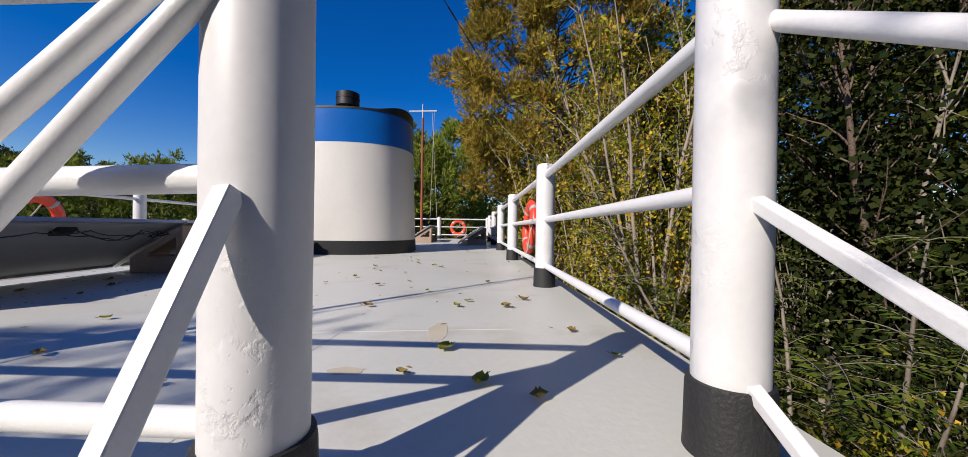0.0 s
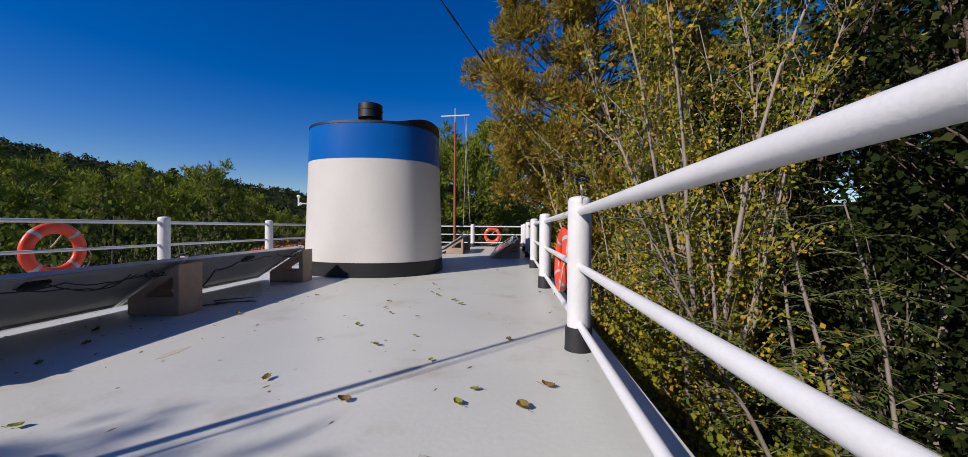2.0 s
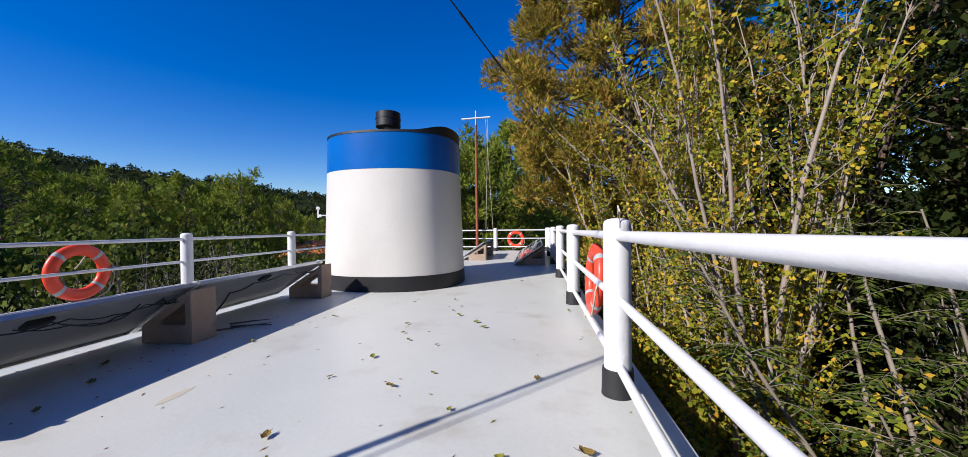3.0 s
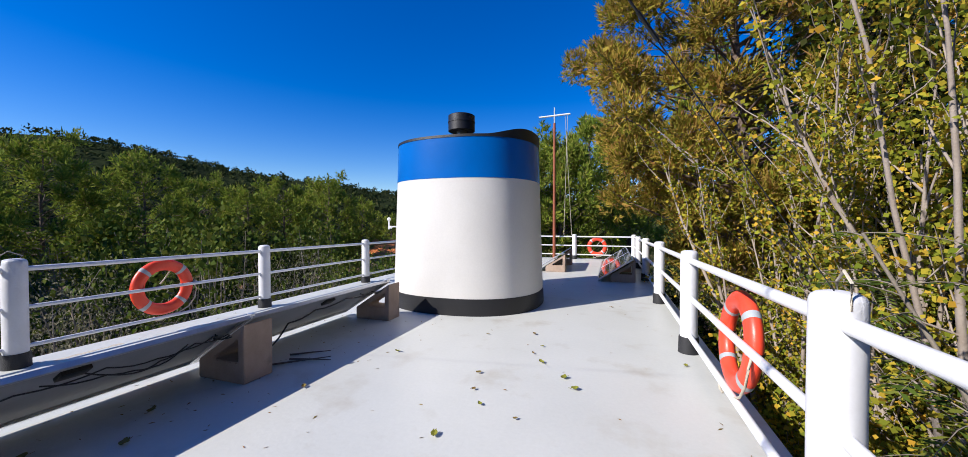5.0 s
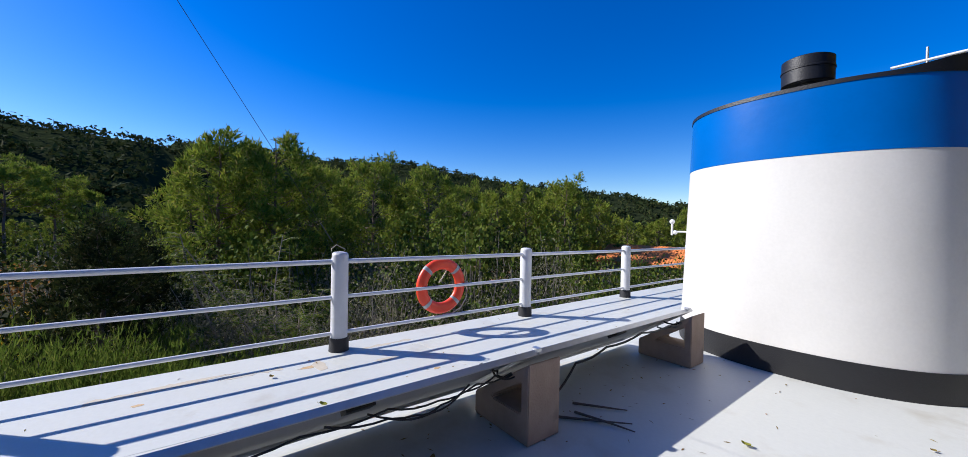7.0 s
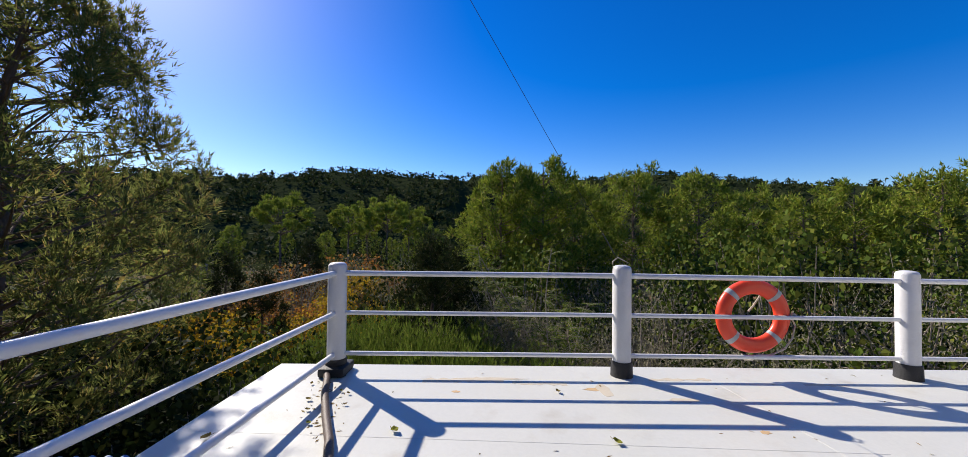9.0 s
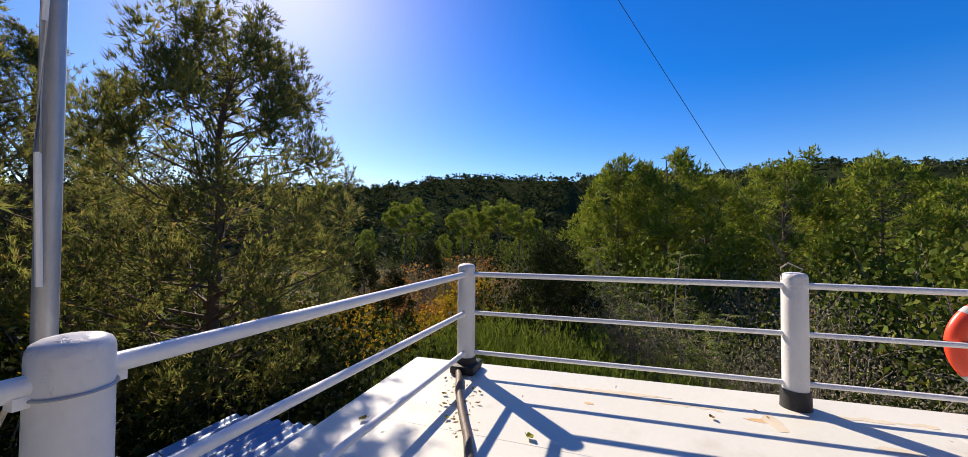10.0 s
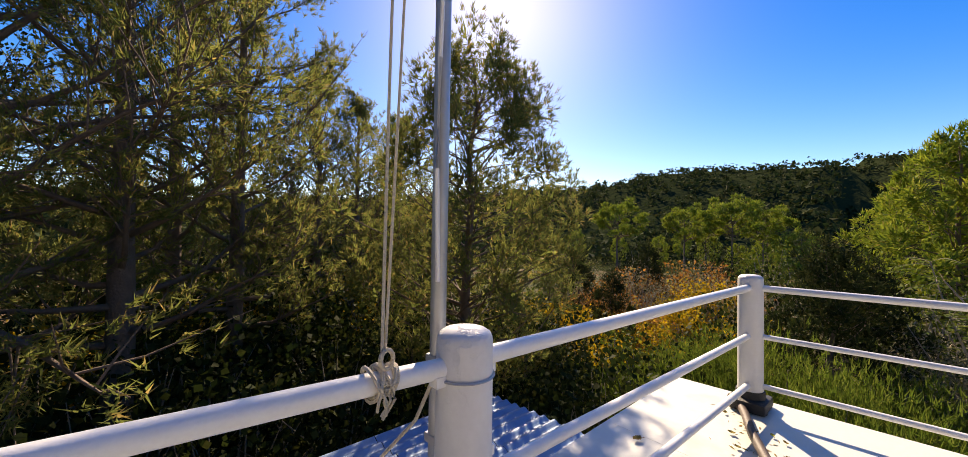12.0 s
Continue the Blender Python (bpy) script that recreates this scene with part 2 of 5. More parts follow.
def prism(bm, outline, z0, z1):
    """A slab with the given (x, y) outline, anticlockwise."""
    a = [bm.verts.new((x, y, z0)) for x, y in outline]
    b = [bm.verts.new((x, y, z1)) for x, y in outline]
    bm.faces.new(a[::-1])
    bm.faces.new(b)
    n = len(a)
    for i in range(n):
        bm.faces.new((a[i], a[(i + 1) % n], b[(i + 1) % n], b[i]))


def setting(name, bm, material, label, category, m=None, smooth=False):
    ob = link_mesh(name, bm, material, smooth=smooth)
    ob.matrix_world = m or Matrix()
    return tagged(ob, label, category, kind="structure")


def fast_mesh(name, verts, faces, material, parent=None, smooth=False):
    """One mesh from an array of vertices and an array of faces, all triangles or all quads."""
    verts, faces = np.asarray(verts, dtype=np.float32), np.asarray(faces, dtype=np.int32)
    me = bpy.data.meshes.new(name)
    k = faces.shape[1]
    me.vertices.add(len(verts))
    me.vertices.foreach_set("co", verts.ravel())
    me.loops.add(faces.size)
    me.loops.foreach_set("vertex_index", faces.ravel())
    me.polygons.add(len(faces))
    me.polygons.foreach_set("loop_start", np.arange(0, faces.size, k, dtype=np.int32))
    me.update(calc_edges=True)
    me.validate()
    me.materials.append(material)
    if smooth:
        me.shade_smooth()
    ob = new(name, me)
    if parent is not None:
        ob.parent = parent
    return ob


# ---- deck, hull and stairs ----
bm = bmesh.new()
prism(bm, [(-0.25, -0.67), (5.36, -0.67), (5.36, -0.42), (6.18, -0.42), (6.18, -0.67), (6.62, -0.67), (6.62, 16.2), (-0.25, 16.2)], -0.16, 0.0)
bmesh.ops.bevel(bm, geom=[e for e in bm.edges if e.verts[0].co.z > -0.01 and e.verts[1].co.z > -0.01], offset=0.012, segments=2, affect="EDGES")
setting("deck_floor", bm, M_DECK, "pale grey painted boat deck with rounded edge", "deck", BOAT)

bm = bmesh.new()
box(bm, (-0.1, -0.52, GROUND), (0.1, 16.0, -0.16))
box(bm, (6.3, -0.52, GROUND), (6.5, 16.0, -0.16))
box(bm, (0.1, 15.8, GROUND), (6.3, 16.0, -0.16))
box(bm, (0.1, -0.52, GROUND), (6.3, -0.32, -0.16))
setting("wall_hull", bm, M_WHITE, "white painted walls of the house under the deck", "wall", BOAT)

stair = thing("stair", BOAT, "white painted steep outside stair up to the deck", "stair", kind="structure")
for i in range(6):
    bm = bmesh.new()
    u = -0.46 - 0.25 * i
    box(bm, (5.38, u - 0.27, -0.18 * (i + 1) - 0.04), (6.16, u, -0.18 * (i + 1)), 0.008)
    part("tread", bm, M_DECK, stair, smooth=False)
for v in (5.33, 6.17):
    bm = bmesh.new()
    a = [bm.verts.new((v + dv, u, z)) for dv in (0, 0.04) for u, z in ((-0.44, -0.02), (-0.44, -0.28), (-2.0, -1.42), (-2.0, -1.16))]
    bm.faces.new(a[:4]); bm.faces.new(a[4:][::-1])
    for k in range(4):
        bm.faces.new((a[k], a[k + 4], a[(k + 1) % 4 + 4], a[(k + 1) % 4]))
    bmesh.ops.recalc_face_normals(bm, faces=bm.faces)
    part("stringer", bm, M_WHITE, stair, smooth=False)
bm = bmesh.new()
box(bm, (5.0, -6.0, GROUND), (6.6, -1.96, -1.26))
setting("landing_floor", bm, M_CONCRETE, "grey concrete landing at the foot of the stair", "landing", BOAT)

# ---- railings ----
POST_R, POST_H = 0.088, 1.07


def post_mesh():
    bm = bmesh.new()
    lathe(bm, [(POST_R, 0.0), (POST_R, 0.3), (POST_R * 1.01, 0.6), (POST_R, POST_H - 0.042), (POST_R * 0.975, POST_H - 0.026), (POST_R * 0.9, POST_H - 0.012), (POST_R * 0.72, POST_H - 0.002), (POST_R * 0.4, POST_H + 0.004), (0.01, POST_H + 0.006)], 36)
    return bm


def ring_mesh():
    bm = bmesh.new()
    lathe(bm, [(POST_R + 0.018, 0.0), (POST_R + 0.016, 0.02), (POST_R + 0.013, 0.13), (POST_R + 0.010, 0.145), (POST_R - 0.01, 0.147)], 36)
    return bm


post_data, ring_data = None, None


def add_post(rail, v, u, h=POST_H, wrap=1.0):
    """A post of height h, its rubber wrap wrap times as tall as usual."""
    global post_data, ring_data
    if post_data is None:
        p = part("post", post_mesh(), M_WHITE, rail)
        r = part("base_wrap", ring_mesh(), M_RUBBER, p, "black rubber wrap round the foot")
        post_data, ring_data = p.data, r.data
    else:
        p = new("post", post_data)
        p.parent = rail
        r = new("base_wrap", ring_data)
        r["label"] = "black rubber wrap round the foot"
        r.parent = p
    p.location = (v, u, 0)
    p.scale = (1, 1, h / POST_H)
    r.scale = (1, 1, wrap * POST_H / h)
    p.rotation_euler = (0, 0, (v * 7 + u * 3) % 6.28)


def add_rails(rail, a, b, radii=(0.03, 0.022, 0.022), ha=POST_H, hb=POST_H):
    """Three bars between two posts of heights ha and hb, each end inside its post."""
    for r, k, low in zip(radii, (0.905, 0.545, 0.178), (0, 0, 0.4)):
        bm = bmesh.new()
        za, zb = (k * (h + low * (POST_H - h)) for h in (ha, hb))
        tube(bm, (*a, za), (*b, zb), r)
        part("rail", bm, M_RAIL, rail)


PORT = ((2.785, 1.07), (5.59, 1.045), (8.35, 1.02), (11.1, 1.0), (13.6, 0.98), (15.83, 0.97))
STBD = ((2.56, 1.165), (5.4, 1.12), (8.06, 1.09), (10.8, 1.04), (13.4, 1.0), (15.83, 0.97))
L_POST, R_POST, Q_POST = (5.295, -0.315), (6.33, -0.068), (2.93, -0.13)
HEAD_H, BOW_H = 1.21, 0.97

port = thing("port_railing", BOAT, "white tubular deck railing with thick round posts on black feet", "railing", "deck railings")
add_post(port, 0, 0)
prev = (0, POST_H)
for u, h in PORT:
    add_post(port, 0, u, h)
    add_rails(port, (0, prev[0]), (0, u), (0.026, 0.021, 0.021), prev[1], h)
    prev = (u, h)
stbd = thing("starboard_railing", BOAT, "white tubular deck railing with thick round posts beside the trees", "railing", "deck railings")
add_post(stbd, *R_POST, HEAD_H, 1.25)
prev, ph = R_POST, HEAD_H
for u, h in STBD:
    add_post(stbd, 6.37, u, h, 1.22)
    add_rails(stbd, prev, (6.37, u), (0.032, 0.028, 0.028), ph, h)
    prev, ph = (6.37, u), h
stern = thing("stern_railing", BOAT, "white tubular railing across the stern with clamped post", "railing", "deck railings")
add_post(stern, *L_POST, HEAD_H, 1.25)
add_post(stern, *Q_POST)
add_rails(stern, (0, 0), Q_POST, (0.03, 0.025, 0.025))
for r, za, zb in ((0.03, 0.96, 0.995), (0.027, 0.58, 0.64), (0.027, 0.19, 0.2)):
    bm = bmesh.new()
    tube(bm, (*Q_POST, za), (*L_POST, zb), r)
    part("rail", bm, M_RAIL, stern)
bow = thing("bow_railing", BOAT, "white tubular railing across the bow", "railing", "deck railings")
for v in (2.1, 4.2):
    add_post(bow, v, 15.83, BOW_H)
for a, b in ((0, 2.1), (2.1, 4.2), (4.2, 6.37)):
    add_rails(bow, (a, 15.83), (b, 15.83), (0.026, 0.021, 0.021), BOW_H, BOW_H)

# stair handrails: round upper bars, square lower bars, each welded to the head posts
for name, a, b, r, lab in (("handrail", (5.27, -0.395, 1.02), (4.28, -0.42, 0.06), 0.022, "white round diagonal brace"),
                           ("handrail", (5.28, -0.40, 0.95), (4.46, -0.36, 0.08), 0.022, "white round stair handrail"),
                           ("handrail", (6.37, -0.07, 1.09), (6.41, -1.47, 0.26), 0.023, "white round stair handrail")):
    bm = bmesh.new()
    tube(bm, a, b, r)
    o = part(name, bm, M_RAIL, stair, lab)


def bar(a, b, w):
    """A square bar from a to b."""
    bm = bmesh.new()
    a, b = Vector(a), Vector(b)
    q = (b - a).to_track_quat("Z", "X").to_matrix().to_4x4()
    box(bm, (-w, -w, 0), (w, w, (b - a).length), 0.004, Matrix.Translation(a) @ q @ Matrix.Rotation(radians(8), 4, "Z"))
    return bm


for a, b, w in (((5.297, -0.40, 0.61), (5.217, -0.85, -0.25), 0.017), ((6.33, -0.115, 0.64), (6.36, -1.465, -0.075), 0.016), ((6.33, -0.125, 0.20), (6.35, -1.265, -0.41), 0.016)):
    part("square_bar", bar(a, b, w), M_RAIL, stair, "white square steel bar", False)

# ---- funnel ----
FV, FU = 3.07, 7.29


def oval(a, b, n=2.35, count=72):
    out = []
    for k in range(count):
        c, s = math.cos(2 * math.pi * k / count), math.sin(2 * math.pi * k / count)
        out.append((a * math.copysign(abs(c) ** (2 / n), c), b * math.copysign(abs(s) ** (2 / n), s)))
    return out


def oval_shell(bm, levels, inner=0.0):
    """A wall on the oval plan through levels of (z or z(x, y), scale); closed round, open above and below."""
    rings = []
    for z, k in levels:
        rings.append([bm.verts.new((x, y, z(x, y) if callable(z) else z)) for x, y in oval(1.34 * k, 1.25 * k)])
    n = len(rings[0])
    for a, b in zip(rings, rings[1:]):
        for i in range(n):
            bm.faces.new((a[i], a[(i + 1) % n], b[(i + 1) % n], b[i]))
    return rings


def taper(z):
    return 1.0 - 0.024 * z


def collar(x, y):
    f = min(1.0, max(0.0, (0.75 * x + 0.35 * y - 0.10) / 0.65))
    return 2.79 + 0.15 * f * f * (3 - 2 * f)


funnel = thing("funnel", BOAT @ pose(FV, FU, 0), "ship's funnel painted white and blue with black foot and rim", "funnel")
bm = bmesh.new()
oval_shell(bm, [(0.0, 1.004), (0.03, 1.006), (0.26, taper(0.26) + 0.005), (0.262, taper(0.26) - 0.01)])
part("foot_band", bm, M_BLACK, funnel, "black painted foot band")
bm = bmesh.new()
oval_shell(bm, [(0.24, taper(0.24)), (0.8, taper(0.8)), (1.5, taper(1.5)), (2.12, taper(2.12))])
part("shell", bm, M_FUNNEL, funnel, "white painted curved wall")
bm = bmesh.new()
oval_shell(bm, [(2.12, taper(2.12)), (2.121, taper(2.12) + 0.003), (2.45, taper(2.45) + 0.003), (2.76, taper(2.76) + 0.003)])
part("blue_band", bm, M_BLUE, funnel, "glossy blue painted band")
bm = bmesh.new()
r = oval_shell(bm, [(2.75, taper(2.75) + 0.008), (collar, taper(2.8) + 0.008), (collar, taper(2.8) - 0.02), (2.66, taper(2.8) - 0.02)])
part("collar", bm, M_BLACK, funnel, "black sheet rim raised towards the bow")
bm = bmesh.new()
prism(bm, oval(1.34 * 0.928, 1.25 * 0.928), 2.66, 2.70)
part("top_plate", bm, M_BLACK, funnel, "black top plate")
bm = bmesh.new()
lathe(bm, [(0.09, 2.7), (0.09, 3.06)], 24, pose(-0.06, -0.25, 0))
pipe = part("exhaust_pipe", bm, M_STEEL, funnel, "grey exhaust pipe")
bm = bmesh.new()
lathe(bm, [(0.05, 3.06), (0.225, 3.05), (0.237, 3.06), (0.237, 3.20), (0.244, 3.205), (0.244, 3.22), (0.237, 3.225), (0.237, 3.33), (0.21, 3.345), (0.05, 3.355)], 36, pose(-0.06, -0.25, 0))
part("exhaust_cap", bm, M_BLACK, funnel, "black round exhaust cap")
bm = bmesh.new()
tube(bm, (-1.25, -0.3, 1.35), (-1.46, -0.42, 1.35), 0.012)
tube(bm, (-1.46, -0.42, 1.3), (-1.46, -0.42, 1.46), 0.014)
bmesh.ops.create_uvsphere(bm, u_segments=10, v_segments=8, radius=0.035, matrix=Matrix.Translation((-1.46, -0.42, 1.49)))
bmesh.ops.create_uvsphere(bm, u_segments=10, v_segments=8, radius=0.03, matrix=Matrix.Translation((-1.40, -0.45, 1.34)))
part("weather_sensor", bm, M_RAIL, funnel, "small white weather sensor on a bracket")

# ---- solar panels on concrete wedges ----
TILT = radians(33)
PW, PL = 0.95, 2.26


def wedge_mesh():
    """A cast wedge, 0.30 wide, with a hollow through its side; its tall back at x = 0, running towards -x."""
    bm = bmesh.new()
    top = lambda x: 0.53 + x * math.tan(TILT)
    outer = [(-0.56, 0.0), (0.0, 0.0), (0.0, 0.53), (-0.56, top(-0.56))]
    hole = [(-0.36, 0.19), (-0.07, 0.19), (-0.07, 0.40), (-0.36, 0.215)]
    rows = []
    for y in (0.0, 0.30):
        rows.append(([bm.verts.new((x, y, z)) for x, z in outer], [bm.verts.new((x, y, z)) for x, z in hole]))
    (o0, h0), (o1, h1) = rows
    for k in range(4):
        j = (k + 1) % 4
        bm.faces.new((o0[k], o0[j], h0[j], h0[k]))
        bm.faces.new((o1[j], o1[k], h1[k], h1[j]))
        bm.faces.new((o0[j], o0[k], o1[k], o1[j]))
        bm.faces.new((h0[k], h0[j], h1[j], h1[k]))
    bmesh.ops.recalc_face_normals(bm, faces=bm.faces)
    bmesh.ops.bevel(bm, geom=list(bm.edges), offset=0.008, segments=2, affect="EDGES")
    return bm


block_data = None


def add_block(v, u):
    global block_data
    if block_data is None:
        ob = link_mesh("concrete_block", wedge_mesh(), M_CONCRETE)
        block_data = ob.data
    else:
        ob = new("concrete_block", block_data)
    ob.matrix_world = BOAT @ pose(v, u, 0)
    tagged(ob, "weathered concrete wedge block holding up a solar panel", "block", "solar panel blocks")


panel_first = None


def add_panel(v, u):
    """One panel; its upper edge at v, its stern end at u."""
    global panel_first
    m = BOAT @ pose(v, u, 0.545) @ Matrix.Rotation(-TILT, 4, "Y") @ Matrix.Translation((0.02, 0.005, 0.0))
    if panel_first is not None:
        return copy_thing(panel_first, m)
    p = thing("solar_panel", m, "solar panel in aluminium frame tilted on concrete blocks", "solar panel", "solar panels")
    for nm, lo, hi in (("frame_bar", (-0.03, 0, 0), (0, PL - 0.01, 0.038)), ("frame_bar", (-PW, 0, 0), (-PW + 0.03, PL - 0.01, 0.038)),
                       ("frame_bar", (-PW + 0.03, 0, 0), (-0.03, 0.03, 0.038)), ("frame_bar", (-PW + 0.03, PL - 0.04, 0), (-0.03, PL - 0.01, 0.038))):
        bm = bmesh.new()
        box(bm, lo, hi, 0.002)
        part(nm, bm, M_ALU, p, smooth=False)
    bm = bmesh.new()
    box(bm, (-PW + 0.03, 0.03, 0.024), (-0.03, PL - 0.04, 0.028))
    part("backsheet", bm, M_BACK, p, "pale grey back sheet", False)
    bm = bmesh.new()
    box(bm, (-PW + 0.03, 0.03, 0.030), (-0.03, PL - 0.04, 0.034))
    g = part("glass", bm, M_CELL, p, "dark cells under glass", False)
    bm = bmesh.new()
    for k in range(1, 6):
        x = -0.03 - k * (PW - 0.06) / 6
        box(bm, (x - 0.006, 0.03, 0.0345), (x + 0.006, PL - 0.04, 0.036))
    part("busbar", bm, M_ALU, p, "pale lines between cells", False)
    bm = bmesh.new()
    box(bm, (-0.22, 1.05, -0.004), (-0.12, 1.2, 0.024), 0.003)
    part("junction_box", bm, M_CABLE, p, "black junction box")
    panel_first = p
    return p


for u in (1.06, 3.33):
    add_panel(2.45, u)
for u in (1.15, 3.2, 5.46):
    add_block(2.51, u)
for u in (1.2, 3.33, 5.5):
    bm = bmesh.new()
    box(bm, (2.42, u - 0.02, 0.575), (2.475, u + 0.02, 0.60), 0.003)
    ob = link_mesh("panel_clip", bm, M_ALU)
    ob.matrix_world = BOAT
    tagged(ob, "small aluminium clip on the solar panel edge", "clip", "panel clips")
for u in (10.15, 12.42):
    add_panel(6.05, u)
for u in (10.3, 12.3, 14.3):
    add_block(6.11, u)
for u in (11.65,):
    add_panel(4.25, u)
for u in (11.7, 13.6):
    add_block(4.31, u)

# ---- lifebuoys ----
buoy_first = None


def add_buoy(m):
    global buoy_first
    if buoy_first is not None:
        return copy_thing(buoy_first, m)
    b = thing("lifebuoy", m, "orange lifebuoy with grey reflective bands tied to the railing", "lifebuoy", "lifebuoys")
    R, rx, rz = 0.292, 0.075, 0.055

    def ring(bm, a0, a1, k, seg):
        rings = []
        for i in range(seg + 1):
            a = a0 + (a1 - a0) * i / seg
            rings.append([bm.verts.new(((R + rx * k * math.cos(q)) * math.cos(a), rz * k * math.sin(q), (R + rx * k * math.cos(q)) * math.sin(a))) for q in [j * 2 * math.pi / 20 for j in range(20)]])
        for p, q in zip(rings, rings[1:]):
            for j in range(20):
                bm.faces.new((p[j], p[(j + 1) % 20], q[(j + 1) % 20], q[j]))
    bm = bmesh.new()
    ring(bm, 0, 2 * math.pi, 1.0, 64)
    bmesh.ops.remove_doubles(bm, verts=bm.verts, dist=1e-5)
    part("ring", bm, M_ORANGE, b)
    for k in range(4):
        bm = bmesh.new()
        a = math.pi / 4 + k * math.pi / 2
        ring(bm, a - 0.075, a + 0.075, 1.02, 6)
        part("reflective_band", bm, M_BAND, b, "grey reflective tape")
    for a in (0.02, math.pi - 0.02):
        bm = bmesh.new()
        ring(bm, a - 0.03, a + 0.03, 1.06, 4)
        part("tie", bm, M_CABLE, b, "black tie")
    bm = bmesh.new()
    path_tube(bm, [(-0.36, 0.03, 0.0), (-0.385, 0.05, -0.08), (-0.36, 0.05, -0.2), (-0.28, 0.05, -0.31), (-0.15, 0.05, -0.37), (0.0, 0.06, -0.372), (0.05, 0.06, -0.42), (0.12, 0.06, -0.42), (0.15, 0.06, -0.36)], 0.009, 8)
    path_tube(bm, [(-0.36, 0.03, 0.0), (-0.40, 0.04, 0.02), (-0.36, 0.06, 0.04), (-0.33, 0.05, 0.0)], 0.012, 8)
    path_tube(bm, [(0.02, -0.03, 0.04), (-0.04, -0.04, 0.1), (-0.1, -0.03, 0.2)], 0.009, 8)
    part("rope", bm, M_ROPE, b, "cream rope")
    buoy_first = b
    return b


add_buoy(BOAT @ pose(-0.075, 4.12, 0.575, 0, 0, -90))
add_buoy(BOAT @ pose(6.44, 3.95, 0.57, 4, 0, 90))
add_buoy(BOAT @ pose(5.05, 15.9, 0.5, 0, 0, 180))

# ---- masts, wires and ropes ----
MAST = (2.91, -0.30)
mast = thing("stern_mast", BOAT, "grey steel mast pole beside the stern railing post", "mast")
bm = bmesh.new()
tube(bm, (*MAST, GROUND), (*MAST, 2.3), 0.028)
tube(bm, (*MAST, 2.25), (MAST[0] - 0.15, MAST[1] - 0.25, 5.45), 0.013)
part("pole", bm, M_STEEL, mast)
bm = bmesh.new()
path_tube(bm, [(MAST[0] + 0.03 + 0.012 * math.sin(k * 1.3), MAST[1] + 0.035, 1.2 + k * 0.38) for k in range(11)], 0.008, 6)
part("cable", bm, M_RAIL, mast, "white cable along the pole")
for z in (0.93, 0.66):
    bm = bmesh.new()
    path_tube(bm, [(Q_POST[0] + 0.092 * math.cos(a), Q_POST[1] + 0.092 * math.sin(a), z) for a in [k * 2 * math.pi / 28 for k in range(29)]], 0.0045, 6)
    part("clamp_wire", bm, M_STEEL, mast, "wire clamp round the post")
    for dv, du in ((0.10, 0.0), (-0.10, 0.0)):
        bm = bmesh.new()
        box(bm, (Q_POST[0] + dv - 0.018, Q_POST[1] + du - 0.02, z - 0.016), (Q_POST[0] + dv + 0.018, Q_POST[1] + du + 0.02, z + 0.016), 0.003)
        part("clamp_block", bm, M_RAIL, mast, "small white clamp block")
    bm = bmesh.new()
    box(bm, (MAST[0] - 0.03, MAST[1] - 0.03, z - 0.015), (MAST[0] + 0.03, Q_POST[1] - 0.07, z + 0.015), 0.003)
    part("bracket", bm, M_STEEL, mast, "steel bracket", False)

hal = thing("halyard", BOAT, "cream halyard rope knotted on the stern rail", "rope")
KNOT = Vector((3.20, -0.155, 0.97))
for a, b in ((0.0, (3.03, -0.26, 5.1)), (0.03, (2.96, -0.26, 5.1))):
    bm = bmesh.new()
    e = Vector(b)
    s = KNOT + Vector((a * 0.3, 0.02, 0.08))
    pts = []
    for k in range(25):
        t = k / 24
        p = s.lerp(e, t)
        p += Vector((0.05 * math.sin(t * 3.1) * (1 if a else -0.4), 0, 0))
        pts.append(p)
    path_tube(bm, pts, 0.0045, 6)
    part("line", bm, M_ROPE, hal)
krng = random.Random(4)
for k in range(9):
    bm = bmesh.new()
    off, tip, rad = (k - 4) * 0.007, krng.uniform(-0.022, 0.022), krng.uniform(0.036, 0.046)
    path_tube(bm, [KNOT + Vector((off + tip * math.sin(a), rad * math.cos(a), -0.005 + rad * math.sin(a))) for a in [j * 2 * math.pi / 14 for j in range(15)]], 0.0055, 6)
    part("knot_turn", bm, M_ROPE, hal, "turn of the frayed knot")
bm = bmesh.new()
path_tube(bm, [KNOT + Vector((0.018 * math.cos(a), 0.03, 0.06 + 0.025 * math.sin(a))) for a in [j * 2 * math.pi / 12 for j in range(13)]], 0.0065, 6)
part("knot_eye", bm, M_ROPE, hal)
for k in range(5):
    bm = bmesh.new()
    x = krng.uniform(-0.03, 0.035)
    path_tube(bm, [KNOT + Vector((x, 0.045, -0.01)), KNOT + Vector((x + krng.uniform(-0.02, 0.02), 0.05, -0.04)), KNOT + Vector((x + krng.uniform(-0.03, 0.02), 0.045, -0.06 - krng.uniform(0, 0.03)))], 0.004, 6)
    part("frayed_end", bm, M_ROPE, hal)
line = thing("hanging_cord", BOAT, "thin white cord hanging from the clamped post", "cord")
bm = bmesh.new()
